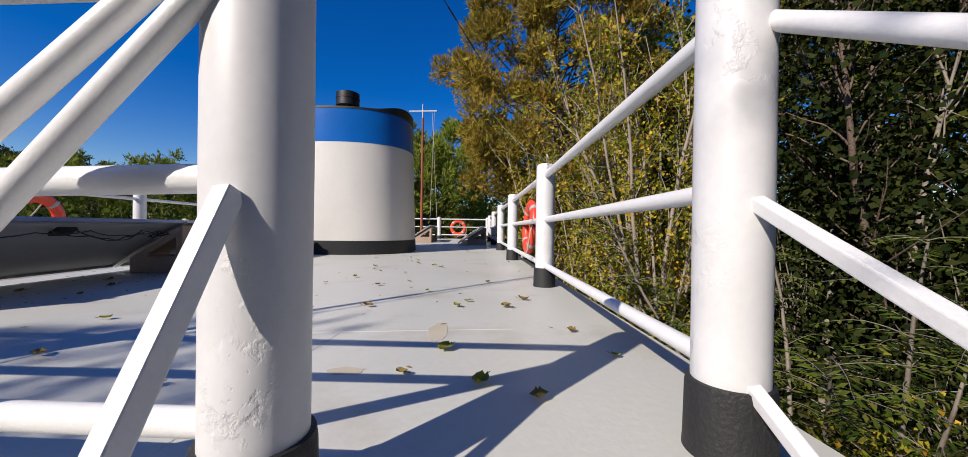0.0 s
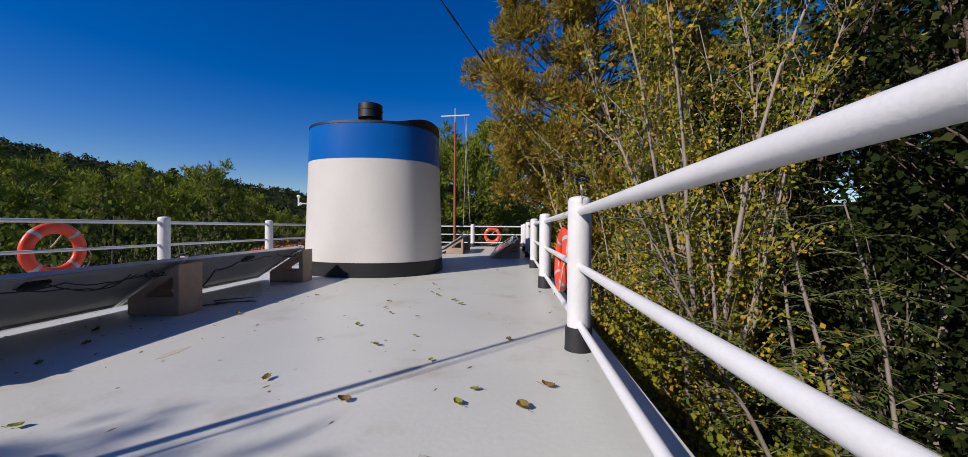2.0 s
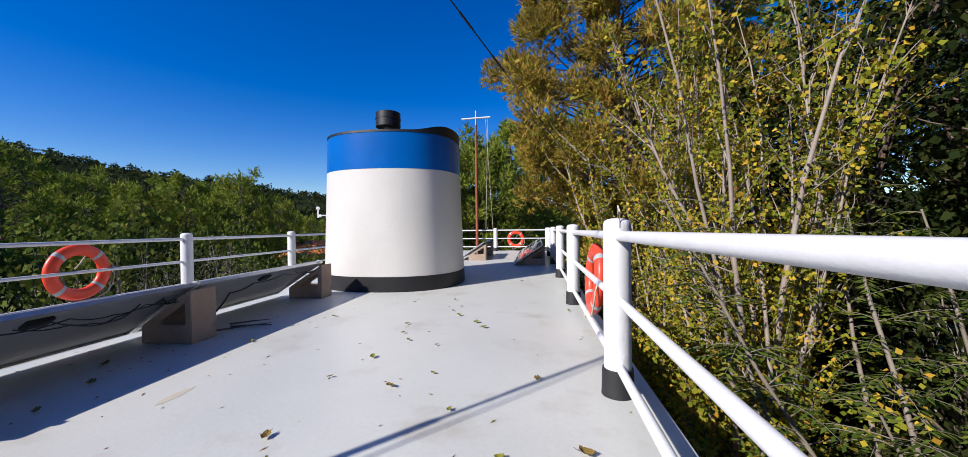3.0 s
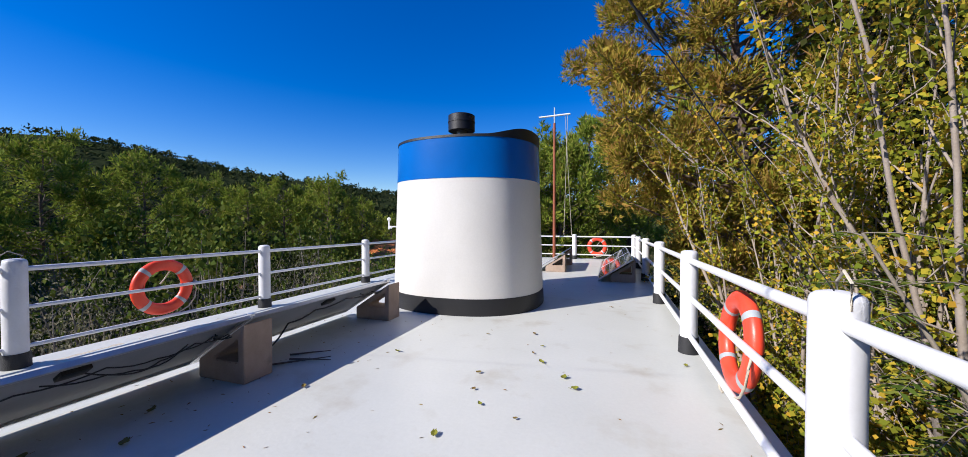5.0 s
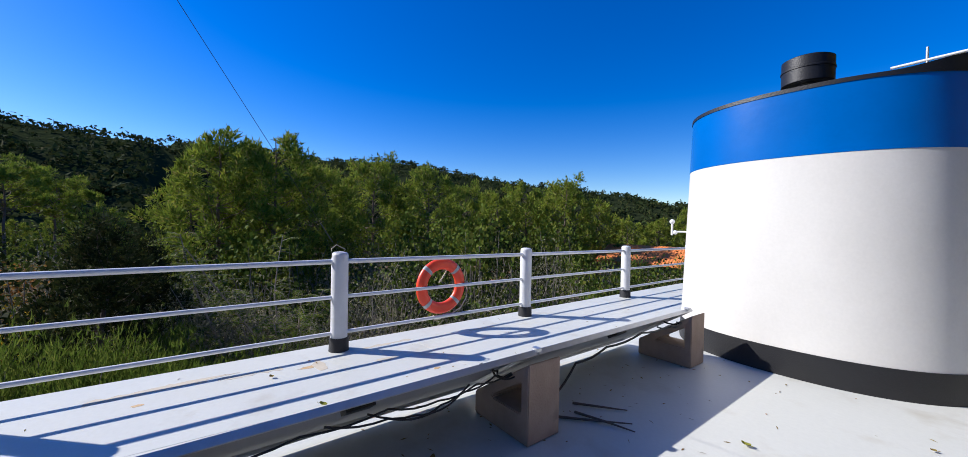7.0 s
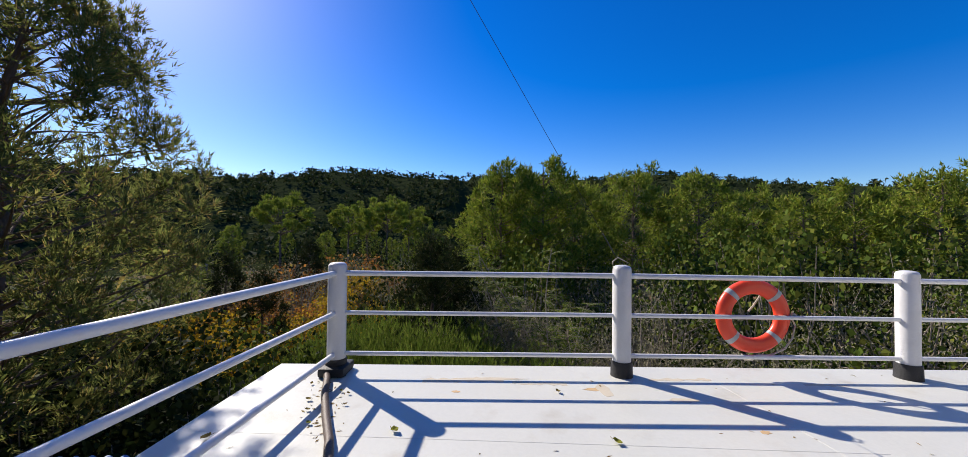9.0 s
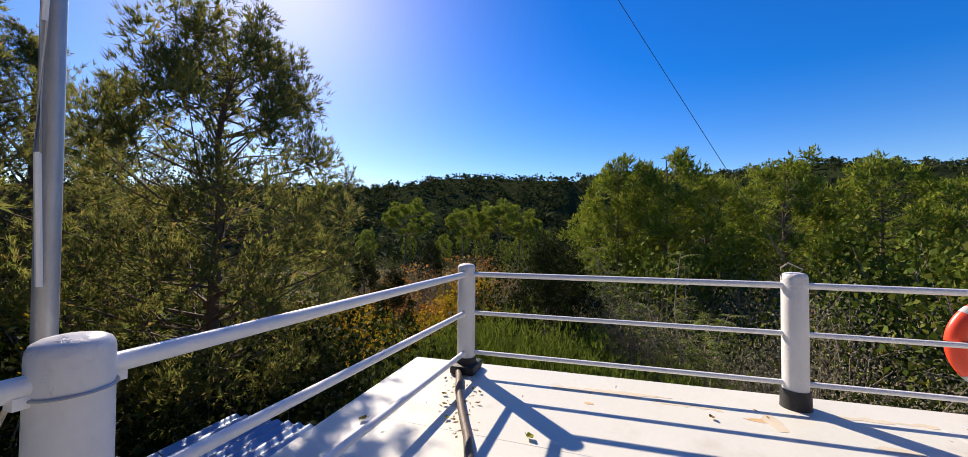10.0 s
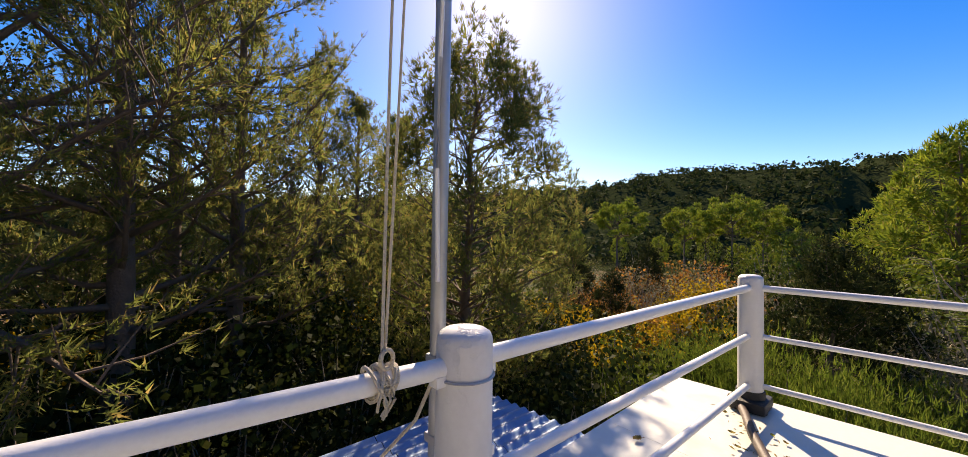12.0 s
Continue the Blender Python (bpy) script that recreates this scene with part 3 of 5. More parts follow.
path_tube(bm, [(3.04, -0.15, 0.92), (3.06, -0.2, 0.80), (3.13, -0.3, 0.66), (3.27, -0.42, 0.48), (3.42, -0.52, 0.3), (3.55, -0.6, 0.02)], 0.006, 6)
part("line", bm, M_ROPE, line)

for name, end, tag in (("guy_wire", (0.0, 2.785, 1.05), "port"), ("guy_wire", (6.37, 2.56, 1.15), "starboard")):
    g = thing(name, BOAT, "thin dark guy wire from mast to railing post", "wire", "guy wires")
    a, b = Vector((MAST[0] - 0.15, MAST[1] - 0.25, 5.3)), Vector(end)
    bm = bmesh.new()
    tube(bm, a, b, 0.002, seg=6)
    part("line", bm, M_CABLE, g)
    bm = bmesh.new()
    lo, hi = (0.72, 0.80) if tag == "starboard" else (0.93, 0.96)
    tube(bm, a.lerp(b, lo), a.lerp(b, hi), 0.0035, seg=8)
    for k in (lo, (lo + hi) / 2, hi):
        tube(bm, a.lerp(b, k - 0.008), a.lerp(b, k + 0.008), 0.006, seg=8)
    part("turnbuckle", bm, M_CABLE, g, "dark turnbuckle")
    bm = bmesh.new()
    path_tube(bm, [b + Vector((0, 0, -0.02)), b + Vector((0.02, 0.05, 0.05)), b + Vector((0.0, -0.04, 0.10)), b + Vector((0.0, -0.09, 0.06)), b + Vector((0.0, -0.085, -0.04))], 0.006, 6)
    part("loop", bm, M_ROPE, g, "rope loop over the post")

bowmast = thing("bow_mast", BOAT, "thin rust-red mast with crossbar at the bow", "mast")
bm = bmesh.new()
tube(bm, (3.45, 15.55, 0.0), (3.45, 15.55, 5.3), 0.06, 0.045)
part("pole", bm, M_RUST, bowmast)
bm = bmesh.new()
tube(bm, (3.45, 15.55, 5.3), (3.45, 15.55, 5.9), 0.03, 0.025)
part("tip", bm, M_STEEL, bowmast, "grey upper pole")
bm = bmesh.new()
tube(bm, (2.85, 15.5, 5.55), (4.05, 15.6, 5.62), 0.035)
part("crossbar", bm, M_RAIL, bowmast, "pale crossbar")
for x in (3.95, 3.85):
    bm = bmesh.new()
    tube(bm, (x, 15.6, 5.6), (3.8 if x > 3.9 else 4.1, 15.75, 0.95), 0.007, seg=6)
    part("line", bm, M_ROPE, bowmast, "thin signal line")

# ---- cables and debris by the panels ----
crng = random.Random(7)


def cable(pts, r=0.008):
    c = thing("cable", BOAT, "black cable hanging below the solar panels", "cable", "panel cables")
    bm = bmesh.new()
    dense = []
    pts = [(x, y, z if z < 0.25 else z + 0.45 * (0.5 - z)) for x, y, z in pts]
    r *= 0.65
    for p, q in zip(pts, pts[1:]):
        p, q = Vector(p), Vector(q)
        for k in range(4):
            t = k / 4
            dense.append(p.lerp(q, t) + Vector((0, 0, -0.02 * math.sin(t * math.pi))))
    dense.append(Vector(pts[-1]))
    path_tube(bm, dense, r, 6)
    part("line", bm, M_CABLE, c)


cable([(2.36, 1.1, 0.46), (2.40, 1.5, 0.40), (2.42, 1.9, 0.44), (2.43, 2.3, 0.46), (2.42, 2.6, 0.38), (2.43, 2.85, 0.44), (2.40, 3.15, 0.42)])
cable([(2.42, 2.0, 0.46), (2.44, 2.3, 0.38), (2.44, 2.55, 0.30), (2.43, 2.75, 0.40), (2.42, 3.0, 0.46), (2.40, 3.18, 0.36)])
cable([(2.42, 2.2, 0.46), (2.44, 2.45, 0.33), (2.44, 2.6, 0.35), (2.43, 2.8, 0.46)])
cable([(2.40, 3.16, 0.40), (2.32, 3.1, 0.36), (2.2, 3.16, 0.34), (2.06, 3.17, 0.33)], 0.012)
cable([(2.38, 3.05, 0.46), (2.3, 3.12, 0.40), (2.15, 3.17, 0.36), (2.04, 3.17, 0.31)], 0.010)
cable([(2.42, 3.53, 0.20), (2.44, 3.75, 0.32), (2.46, 4.1, 0.43), (2.47, 4.6, 0.49), (2.46, 5.1, 0.46), (2.44, 5.4, 0.42), (2.25, 5.42, 0.36)], 0.013)
cable([(2.45, 4.9, 0.49), (2.44, 5.2, 0.42), (2.4, 5.42, 0.38), (2.3, 5.6, 0.33)], 0.012)
cable([(2.40, 1.06, 0.3), (2.42, 1.35, 0.1), (2.44, 1.5, 0.01), (2.35, 1.75, 0.012)], 0.012)
for k, (a, b) in enumerate((((2.35, 3.62), (2.75, 4.0)), ((2.4, 3.8), (2.82, 3.92)), ((2.3, 3.9), (2.62, 4.15)))):
    t = thing("twig", BOAT, "dry dark twig lying on the shaded deck", "twig", "twigs")
    bm = bmesh.new()
    path_tube(bm, [(*a, 0.012), ((a[0] + b[0]) / 2 + 0.03, (a[1] + b[1]) / 2, 0.02), (*b, 0.012)], [0.010, 0.008, 0.004], 6)
    part("stick", bm, M_BARK, t)

# ---- hose and litter by the stern corner ----
hose = thing("hose", BOAT, "old black and brown hose lying along the deck", "hose")
bm = bmesh.new()
path_tube(bm, [(-0.02, -0.13, 0.035), (0.08, -0.06, 0.035), (0.26, 0.02, 0.033), (0.57, 0.13, 0.033), (0.95, 0.30, 0.033), (1.26, 0.45, 0.033), (1.6, 0.58, 0.033)], [0.04, 0.032, 0.03, 0.03, 0.03, 0.03, 0.03], 10)
part("tube", bm, M_HOSE, hose, "worn brown rubber tube")
bm = bmesh.new()
box(bm, (-0.15, -0.12, 0.0), (0.16, 0.13, 0.09), 0.03)
part("flange", bm, M_RUBBER, hose, "black rubber collar at the post")


def litter(v, u, size, mat, k, label):
    size *= 0.7
    lr = random.Random(k)
    t = thing("fallen_leaf", BOAT @ pose(v, u, 0.0, lr.uniform(-8, 8), lr.uniform(-8, 8), lr.uniform(0, 360)), label, "leaf", "fallen leaves")
    bm = bmesh.new()
    n, rows = 9, []
    for i in range(n):
        s = i / (n - 1)
        w = size * 0.42 * math.sin(math.pi * min(1, s * 0.92 + 0.06)) ** 0.8 * lr.uniform(0.75, 1.15)
        c = size * (s - 0.5)
        lift = 0.012 + size * 0.22 * (2 * s - 1) ** 2 * lr.uniform(0.3, 1)
        rows.append([bm.verts.new((c, dy * w, lift + abs(dy) * size * 0.16)) for dy in (-1, 0, 1)])
    for a, b in zip(rows, rows[1:]):
        for j in range(2):
            bm.faces.new((a[j], a[j + 1], b[j + 1], b[j]))
    tube(bm, (-size * 0.5, 0, 0.014), (-size * 0.85, size * 0.1, 0.02), 0.0018, seg=5)
    part("blade", bm, mat, t)


brown, green = "curled brown dry leaf lying on the deck", "yellow-green fallen leaf lying on the deck"
for k, (v, u, s, g) in enumerate(((4.81, 2.49, 0.09, 0), (4.38, 1.81, 0.09, 0), (4.97, 1.58, 0.10, 0), (5.58, 1.60, 0.09, 1), (4.89, 4.56, 0.09, 1), (4.44, 3.03, 0.09, 1), (3.33, 4.37, 0.08, 1), (4.37, 4.1, 0.08, 0),
                                  (1.21, 2.31, 0.09, 1), (1.09, 0.83, 0.10, 1), (0.42, 2.08, 0.07, 0), (1.2, -0.38, 0.09, 0), (5.56, 0.69, 0.12, 1), (5.71, 0.33, 0.12, 1), (6.21, 0.99, 0.08, 0), (5.9, 0.2, 0.10, 0), (5.42, 0.41, 0.07, 0),
                                  (6.07, 1.85, 0.11, 0), (5.92, 1.59, 0.12, 0), (5.65, 1.77, 0.07, 1), (5.84, 2.72, 0.08, 0), (5.15, 4.24, 0.10, 1), (5.27, 4.04, 0.09, 1), (4.59, 3.53, 0.06, 1), (4.45, 3.76, 0.06, 0), (4.76, 4.79, 0.05, 0),
                                  (6.26, 4.92, 0.07, 1), (5.58, 7.37, 0.08, 0), (4.07, 5.3, 0.05, 0), (4.64, 5.49, 0.08, 0), (4.82, 5.05, 0.05, 1), (3.04, 3.34, 0.07, 0), (2.28, 2.64, 0.10, 0), (2.6, 2.3, 0.10, 0), (2.75, 1.9, 0.08, 0), (2.2, 2.0, 0.1, 0),
                                  (6.3, 0.6, 0.06, 1), (0.45, 0.22, 0.05, 1), (0.62, 0.02, 0.07, 0), (0.8, 0.1, 0.06, 0), (0.3, -0.1, 0.05, 0), (1.0, 0.2, 0.06, 1), (0.7, 0.35, 0.05, 0), (0.5, 0.3, 0.05, 0), (3.9, 0.6, 0.09, 0), (3.6, 1.2, 0.08, 1), (4.6, 0.3, 0.07, 0), (5.05, 2.75, 0.05, 1), (5.3, 2.2, 0.06, 1), (4.3, 2.6, 0.05, 0), (4.9, 3.4, 0.05, 0))):
    litter(v, u, s, M_FALLGREEN if g else M_DRYLEAF, k, green if g else brown)

# ---- specks of dry leaf and twig over the deck ----
drng = np.random.default_rng(21)
vs, fs = [], []
for k in range(420):
    x, y = drng.uniform(-0.1, 6.4), drng.uniform(-0.5, 9.5)
    if k > 180:
        x, y = drng.normal(2.35, 0.5), drng.uniform(0.8, 6.0)
    if k > 330:
        s = drng.uniform(0, 1.3)
        x, y = s + drng.normal(0, 0.06), s * 0.37 - 0.07 + drng.normal(0, 0.07)
    a, ln, w = drng.uniform(0, 6.28), drng.uniform(0.008, 0.03), drng.uniform(0.002, 0.007)
    c, s = math.cos(a), math.sin(a)
    b0 = len(vs)
    for dx, dy, dz in ((-ln, 0, 0.002), (0, w, 0.006), (ln, 0, 0.003), (0, -w, 0.002)):
        vs.append((x + dx * c - dy * s, y + dx * s + dy * c, dz))
    fs.append((b0, b0 + 1, b0 + 2, b0 + 3))
specks = fast_mesh("deck_debris", vs, fs, M_DRYLEAF)
specks.matrix_world = BOAT
tagged(specks, "specks of dry leaf and twig over the deck", "debris", kind="stuff")

# ---- worn patches of the deck ----
for v, u, w, l in ((5.5, 1.0, 0.10, 0.42), (5.2, 0.45, 0.16, 0.09), (0.35, 2.5, 0.35, 0.12), (0.12, 1.5, 0.06, 0.7), (0.55, 3.1, 0.10, 0.25), (3.4, 2.2, 0.08, 0.3)):
    bm = bmesh.new()
    prng = random.Random(int(v * 100 + u * 10))
    n = 22
    prism(bm, [(v + w * 0.5 * math.cos(a) * prng.uniform(0.7, 1.1), u + l * 0.5 * math.sin(a) * prng.uniform(0.7, 1.1)) for a in [k * 2 * math.pi / n for k in range(n)]], -0.002, 0.0015)
    setting("deck_patch", bm, M_STAIN, "tan patch where the deck paint has worn off", "patch", BOAT)
for v, u, w, l in ((0.34, 2.42, 0.07, 0.20), (0.42, 1.2, 0.05, 0.08), (1.05, 3.4, 0.05, 0.09)):
    bm = bmesh.new()
    prng = random.Random(int(v * 90 + u * 10))
    n = 20
    prism(bm, [(v + w * 0.5 * math.cos(a) * prng.uniform(0.6, 1.2), u + l * 0.5 * math.sin(a) * prng.uniform(0.6, 1.2)) for a in [k * 2 * math.pi / n for k in range(n)]], -0.002, 0.0014)
    setting("rust_patch", bm, M_RUSTSPOT, "orange rust stain on the white deck", "stain", BOAT)
# peeled strips of paint along the deck edge
for v, u, w, l, rz in ((0.16, 1.25, 0.09, 0.75, 2), (0.22, 1.95, 0.06, 0.5, -3), (0.1, 3.3, 0.05, 0.6, 1), (0.2, 4.6, 0.05, 0.4, -2)):
    bm = bmesh.new()
    prng = random.Random(int(u * 100))
    left = [(-w / 2 + prng.uniform(-0.4, 0.4) * w, -l / 2 + l * k / 12) for k in range(13)]
    right = [(w / 2 + prng.uniform(-0.4, 0.3) * w, y) for _, y in left[::-1]]
    prism(bm, right[::-1] + left[::-1], -0.002, 0.0012)
    setting("peeled_paint", bm, M_STAIN, "tan strip where the deck edge paint has peeled", "patch", BOAT @ pose(v, u, 0, 0, 0, rz))
for a, b in (((4.0, 0.9), (5.9, 1.05)), ((4.9, -0.2), (5.0, 1.0)), ((0.1, 3.6), (2.0, 3.75)), ((1.1, -0.6), (1.3, 4.0))):
    bm = bmesh.new()
    tube(bm, (*a, -0.003), (*b, -0.003), 0.005, seg=8)
    setting("deck_seam", bm, M_DECK, "low painted seam across the deck", "seam", BOAT)

# ---- blue tin roof below the stern ----
tin = thing("tin_roof", BOAT, "blue corrugated tin roof below the stern deck", "roof")
SHEET = 0.95
for i in range(5):
    bm = bmesh.new()
    v0 = -0.32 + i * SHEET
    prev_row = None
    for k in range(97):
        u = -3.4 + k * 0.0285
        z = -1.05 + 0.02 * math.sin(k * 2 * math.pi / 6) + (u + 3.4) * 0.03
        row = [bm.verts.new((x, u, z + dz)) for x in (v0, v0 + SHEET - 0.01) for dz in (0, -0.004)]
        if prev_row:
            a, b = prev_row, row
            bm.faces.new((a[0], a[2], b[2], b[0]))
            bm.faces.new((a[1], b[1], b[3], a[3]))
        prev_row = row
    part("sheet", bm, M_ROOFTIN, tin)
for v in (-0.2, 4.3):
    bm = bmesh.new()
    box(bm, (v, -3.3, GROUND), (v + 0.1, -3.2, -1.08))
    part("post", bm, M_WHITE, tin)



# ---- ground, hills ----
def fbm(x, y, s, seed=0.0):
    return noise.fractal(Vector((x / s, y / s, seed)), 1.0, 2.0, 5)


def ground_z(x, y):
    d = math.hypot(x + 3, y - 7)
    f = min(1.0, max(0.0, (d - 12) / 60))
    bank = min(1.0, max(0.0, (x - 2.6) / 3.5)) * min(1.0, max(0.0, (20 - y) / 6))
    return GROUND + 1.1 * bank - 1.2 * f + 0.25 * fbm(x, y, 9) * min(1.0, d / 14)


RIDGE_AZ = (0, 20, 35, 41, 50, 57, 70, 80, 95, 108, 119, 126, 136, 150, 180, 230, 300, 360)
RIDGE_EL = (3.0, 3.2, 3.6, 4.9, 6.0, 6.8, 9.0, 9.0, 9.6, 9.4, 10.0, 9.0, 7.9, 7.0, 5.0, 5.0, 4.0, 3.5)


def hill_z(x, y):
    """Ridges that stand round the valley."""
    d = math.hypot(x, y)
    az = math.degrees(math.atan2(-x, y))
    z = ground_z(x, y)
    if d > 80:
        el = float(np.interp(az % 360, RIDGE_AZ, RIDGE_EL)) + 0.5 * fbm(az, 3, 9.0, 2) * 0.6
        far = 330 if az % 360 < 102 or az % 360 > 230 else 250
        f = min(1.0, max(0.0, (d - 0.34 * far) / (0.66 * far)))
        z += math.tan(radians(el)) * far * f * f * (3 - 2 * f) * (1 + 0.05 * fbm(x, y, 60, 3)) + min(1.0, (d - 80) / 100) * 2 * fbm(x, y, 40, 7)
    return z


rings_d = [0, 4, 8, 12, 16, 20, 26, 34, 44, 58, 75, 95, 115, 140, 165, 190, 215, 240, 265, 290, 320, 350, 385, 420, 460, 500, 550, 620, 800, 1200, 2500, 4800]
verts, faces = [], []
SEG = 180
for d in rings_d:
    for k in range(SEG):
        a = 2 * math.pi * k / SEG
        x, y = -3 + d * math.cos(a), 7 + d * math.sin(a)
        verts.append((x, y, hill_z(x, y) if d < 700 else GROUND - 2))
for i in range(len(rings_d) - 1):
    for k in range(SEG):
        j = (k + 1) % SEG
        faces.append((i * SEG + k, (i + 1) * SEG + k, (i + 1) * SEG + j, i * SEG + j))
ground = fast_mesh("ground", verts, faces, M_SOIL, smooth=True)
tagged(ground, "red soil and dry grass ground rising into wooded hills", "ground", kind="structure")
ground.data.materials.append(M_HILL)
mi = [1 if i // SEG >= 10 else 0 for i in range(len(faces))]
if len(ground.data.polygons) == len(mi):
    ground.data.polygons.foreach_set("material_index", mi)


# ---- plants ----
def unit(v):
    return v / (np.linalg.norm(v, axis=-1, keepdims=True) + 1e-9)


def blades(rng, centres, dirs, count, length, width, spread):
    """Thin needles, count to a tuft."""
    n = len(centres)
    c = np.repeat(centres, count, 0)
    d = unit(np.repeat(dirs, count, 0) + rng.normal(0, spread, (n * count, 3)))
    side = unit(np.cross(d, rng.normal(0, 1, (n * count, 3))))
    ln = length * rng.uniform(0.6, 1.25, (n * count, 1))
    base = c + rng.normal(0, length * 0.15, c.shape)
    v = np.stack([base - side * width, base + side * width, base + d * ln], 1).reshape(-1, 3)
    return v, np.arange(len(v)).reshape(-1, 3)


def leaves(rng, centres, size, up=0.4, slim=0.5):
    """Pointed leaves, one quad each, turned every way."""
    n = len(centres)
    d = unit(rng.normal(0, 1, (n, 3)) + np.array([0, 0, -0.3]))
    nrm = unit(rng.normal(0, 1, (n, 3)) + np.array([0, 0, up]))
    s = unit(np.cross(d, nrm))
    ln = size * rng.uniform(0.6, 1.3, (n, 1))
    p = np.asarray(centres)
    bend = np.cross(s, d) * ln * 0.12
    v = np.stack([p, p + d * ln * 0.45 + s * ln * slim + bend, p + d * ln, p + d * ln * 0.45 - s * ln * slim + bend], 1).reshape(-1, 3)
    return v, np.arange(len(v)).reshape(-1, 4)


def limb_mesh(name, limbs, material, parent, seg=5):
    """All wood of one plant: tapered tubes along (points, radii)."""
    vs, fs = [], []
    for pts, rad in limbs:
        pts = np.asarray(pts, float)
        k = 8 if rad[0] > 0.08 else (3 if rad[0] < 0.012 else seg)
        base = len(vs)
        for i, p in enumerate(pts):
            d = unit(pts[min(i + 1, len(pts) - 1)] - pts[max(i - 1, 0)])
            a = unit(np.cross(d, [0.31, 0.17, 0.93] if abs(d[2]) < 0.9 else [1.0, 0.1, 0.0]))
            b = np.cross(d, a)
            for j in range(k):
                q = 2 * math.pi * j / k
                vs.append(p + rad[i] * (math.cos(q) * a + math.sin(q) * b))
        for i in range(len(pts) - 1):
            for j in range(k):
                jj = (j + 1) % k
                fs.append((base + i * k + j, base + i * k + jj, base + (i + 1) * k + jj, base + (i + 1) * k + j))
    return fast_mesh(name, np.array(vs), np.array(fs), material, parent, True)


def bent(rng, p, d, length, n, wob, lift=0.0):
    """A wandering line of n steps from p."""
    pts = [np.array(p, float)]
    d = unit(np.array(d, float))
    for _ in range(n):
        d = unit(d + rng.normal(0, wob, 3) + np.array([0, 0, lift]))
        pts.append(pts[-1] + d * length / n)
    return np.array(pts)


def pine(name, seed, H, bare, spread, limbs_n, twigs, tufts, blade_n, blade_l, blade_w, needle, label, m, lean=(0, 0), top=0.55, group="", reach=(0.2, 0.5)):
    """A pine: bent trunk, whorls of limbs, tufts of needles along the twigs."""
    rng = np.random.default_rng(seed)
    tree = thing(name, m, label, "tree", group)
    tr = [np.array([lean[0] * t * t + rng.normal(0, 0.05) * t, lean[1] * t * t + rng.normal(0, 0.05) * t, t * H]) for t in np.linspace(0, 1, 9)]
    r0 = 0.016 * H + 0.03
    wood = [(tr, [r0 * (1 - 0.85 * t) for t in np.linspace(0, 1, 9)])]
    cs, ds = [], []
    for i in range(limbs_n):
        f = bare + (1 - bare) * ((i + rng.uniform(0, 1)) / limbs_n)
        k = f * 8
        base = tr[int(min(k, 7))] * (1 - (k - int(min(k, 7)))) + tr[int(min(k, 7)) + 1] * (k - int(min(k, 7)))
        az = i * 2.4 + rng.uniform(-0.5, 0.5)
        g = (f - bare) / (1 - bare)
        ln = spread * (0.45 + 0.75 * math.sin(math.pi * min(1, g * 0.8 + 0.22))) * rng.uniform(0.65, 1.15) * (1 - top * max(0, g - 0.6) / 0.4)
        el = rng.uniform(-0.05, 0.35) + 0.75 * g
        d = np.array([math.cos(az) * math.cos(el), math.sin(az) * math.cos(el), math.sin(el)])
        pts = bent(rng, base, d, ln, 5, 0.13, 0.05)
        rl = r0 * 0.3 * (1 - 0.6 * g)
        wood.append((pts, [rl, rl * 0.8, rl * 0.6, rl * 0.45, rl * 0.3, rl * 0.15]))
        for _ in range(twigs):
            s = rng.uniform(0.3, 1.0)
            q = s * 5
            j = int(min(q, 4))
            p = pts[j] * (1 - (q - j)) + pts[j + 1] * (q - j)
            td = unit(unit(pts[j + 1] - pts[j]) + rng.normal(0, 0.75, 3) + np.array([0, 0, 0.25]))
            tl = ln * rng.uniform(*reach)
            tp = bent(rng, p, td, tl, 3, 0.2, 0.1)
            wood.append((tp[[0, 1, 3]], [rl * 0.25, rl * 0.18, rl * 0.06]))
            for s2 in rng.uniform(0.25, 1.05, tufts):
                q2 = min(s2 * 3, 2.999)
                j2 = int(q2)
                cs.append(tp[j2] * (1 - (q2 - j2)) + tp[j2 + 1] * (q2 - j2) + rng.normal(0, 0.09, 3))
                ds.append(unit(tp[j2 + 1] - tp[j2]) + np.array([0, 0, 0.3]))
    limb_mesh("trunk", wood[:1], M_BARK, tree, 4)
    tagged(limb_mesh("branchwork", wood[1:], M_BARK, tree, 4), kind="stuff")
    v, f = blades(rng, np.array(cs), np.array(ds), blade_n, blade_l, blade_w, 0.6)
    tagged(fast_mesh("foliage", v, f, needle, tree), kind="stuff")
    return tree


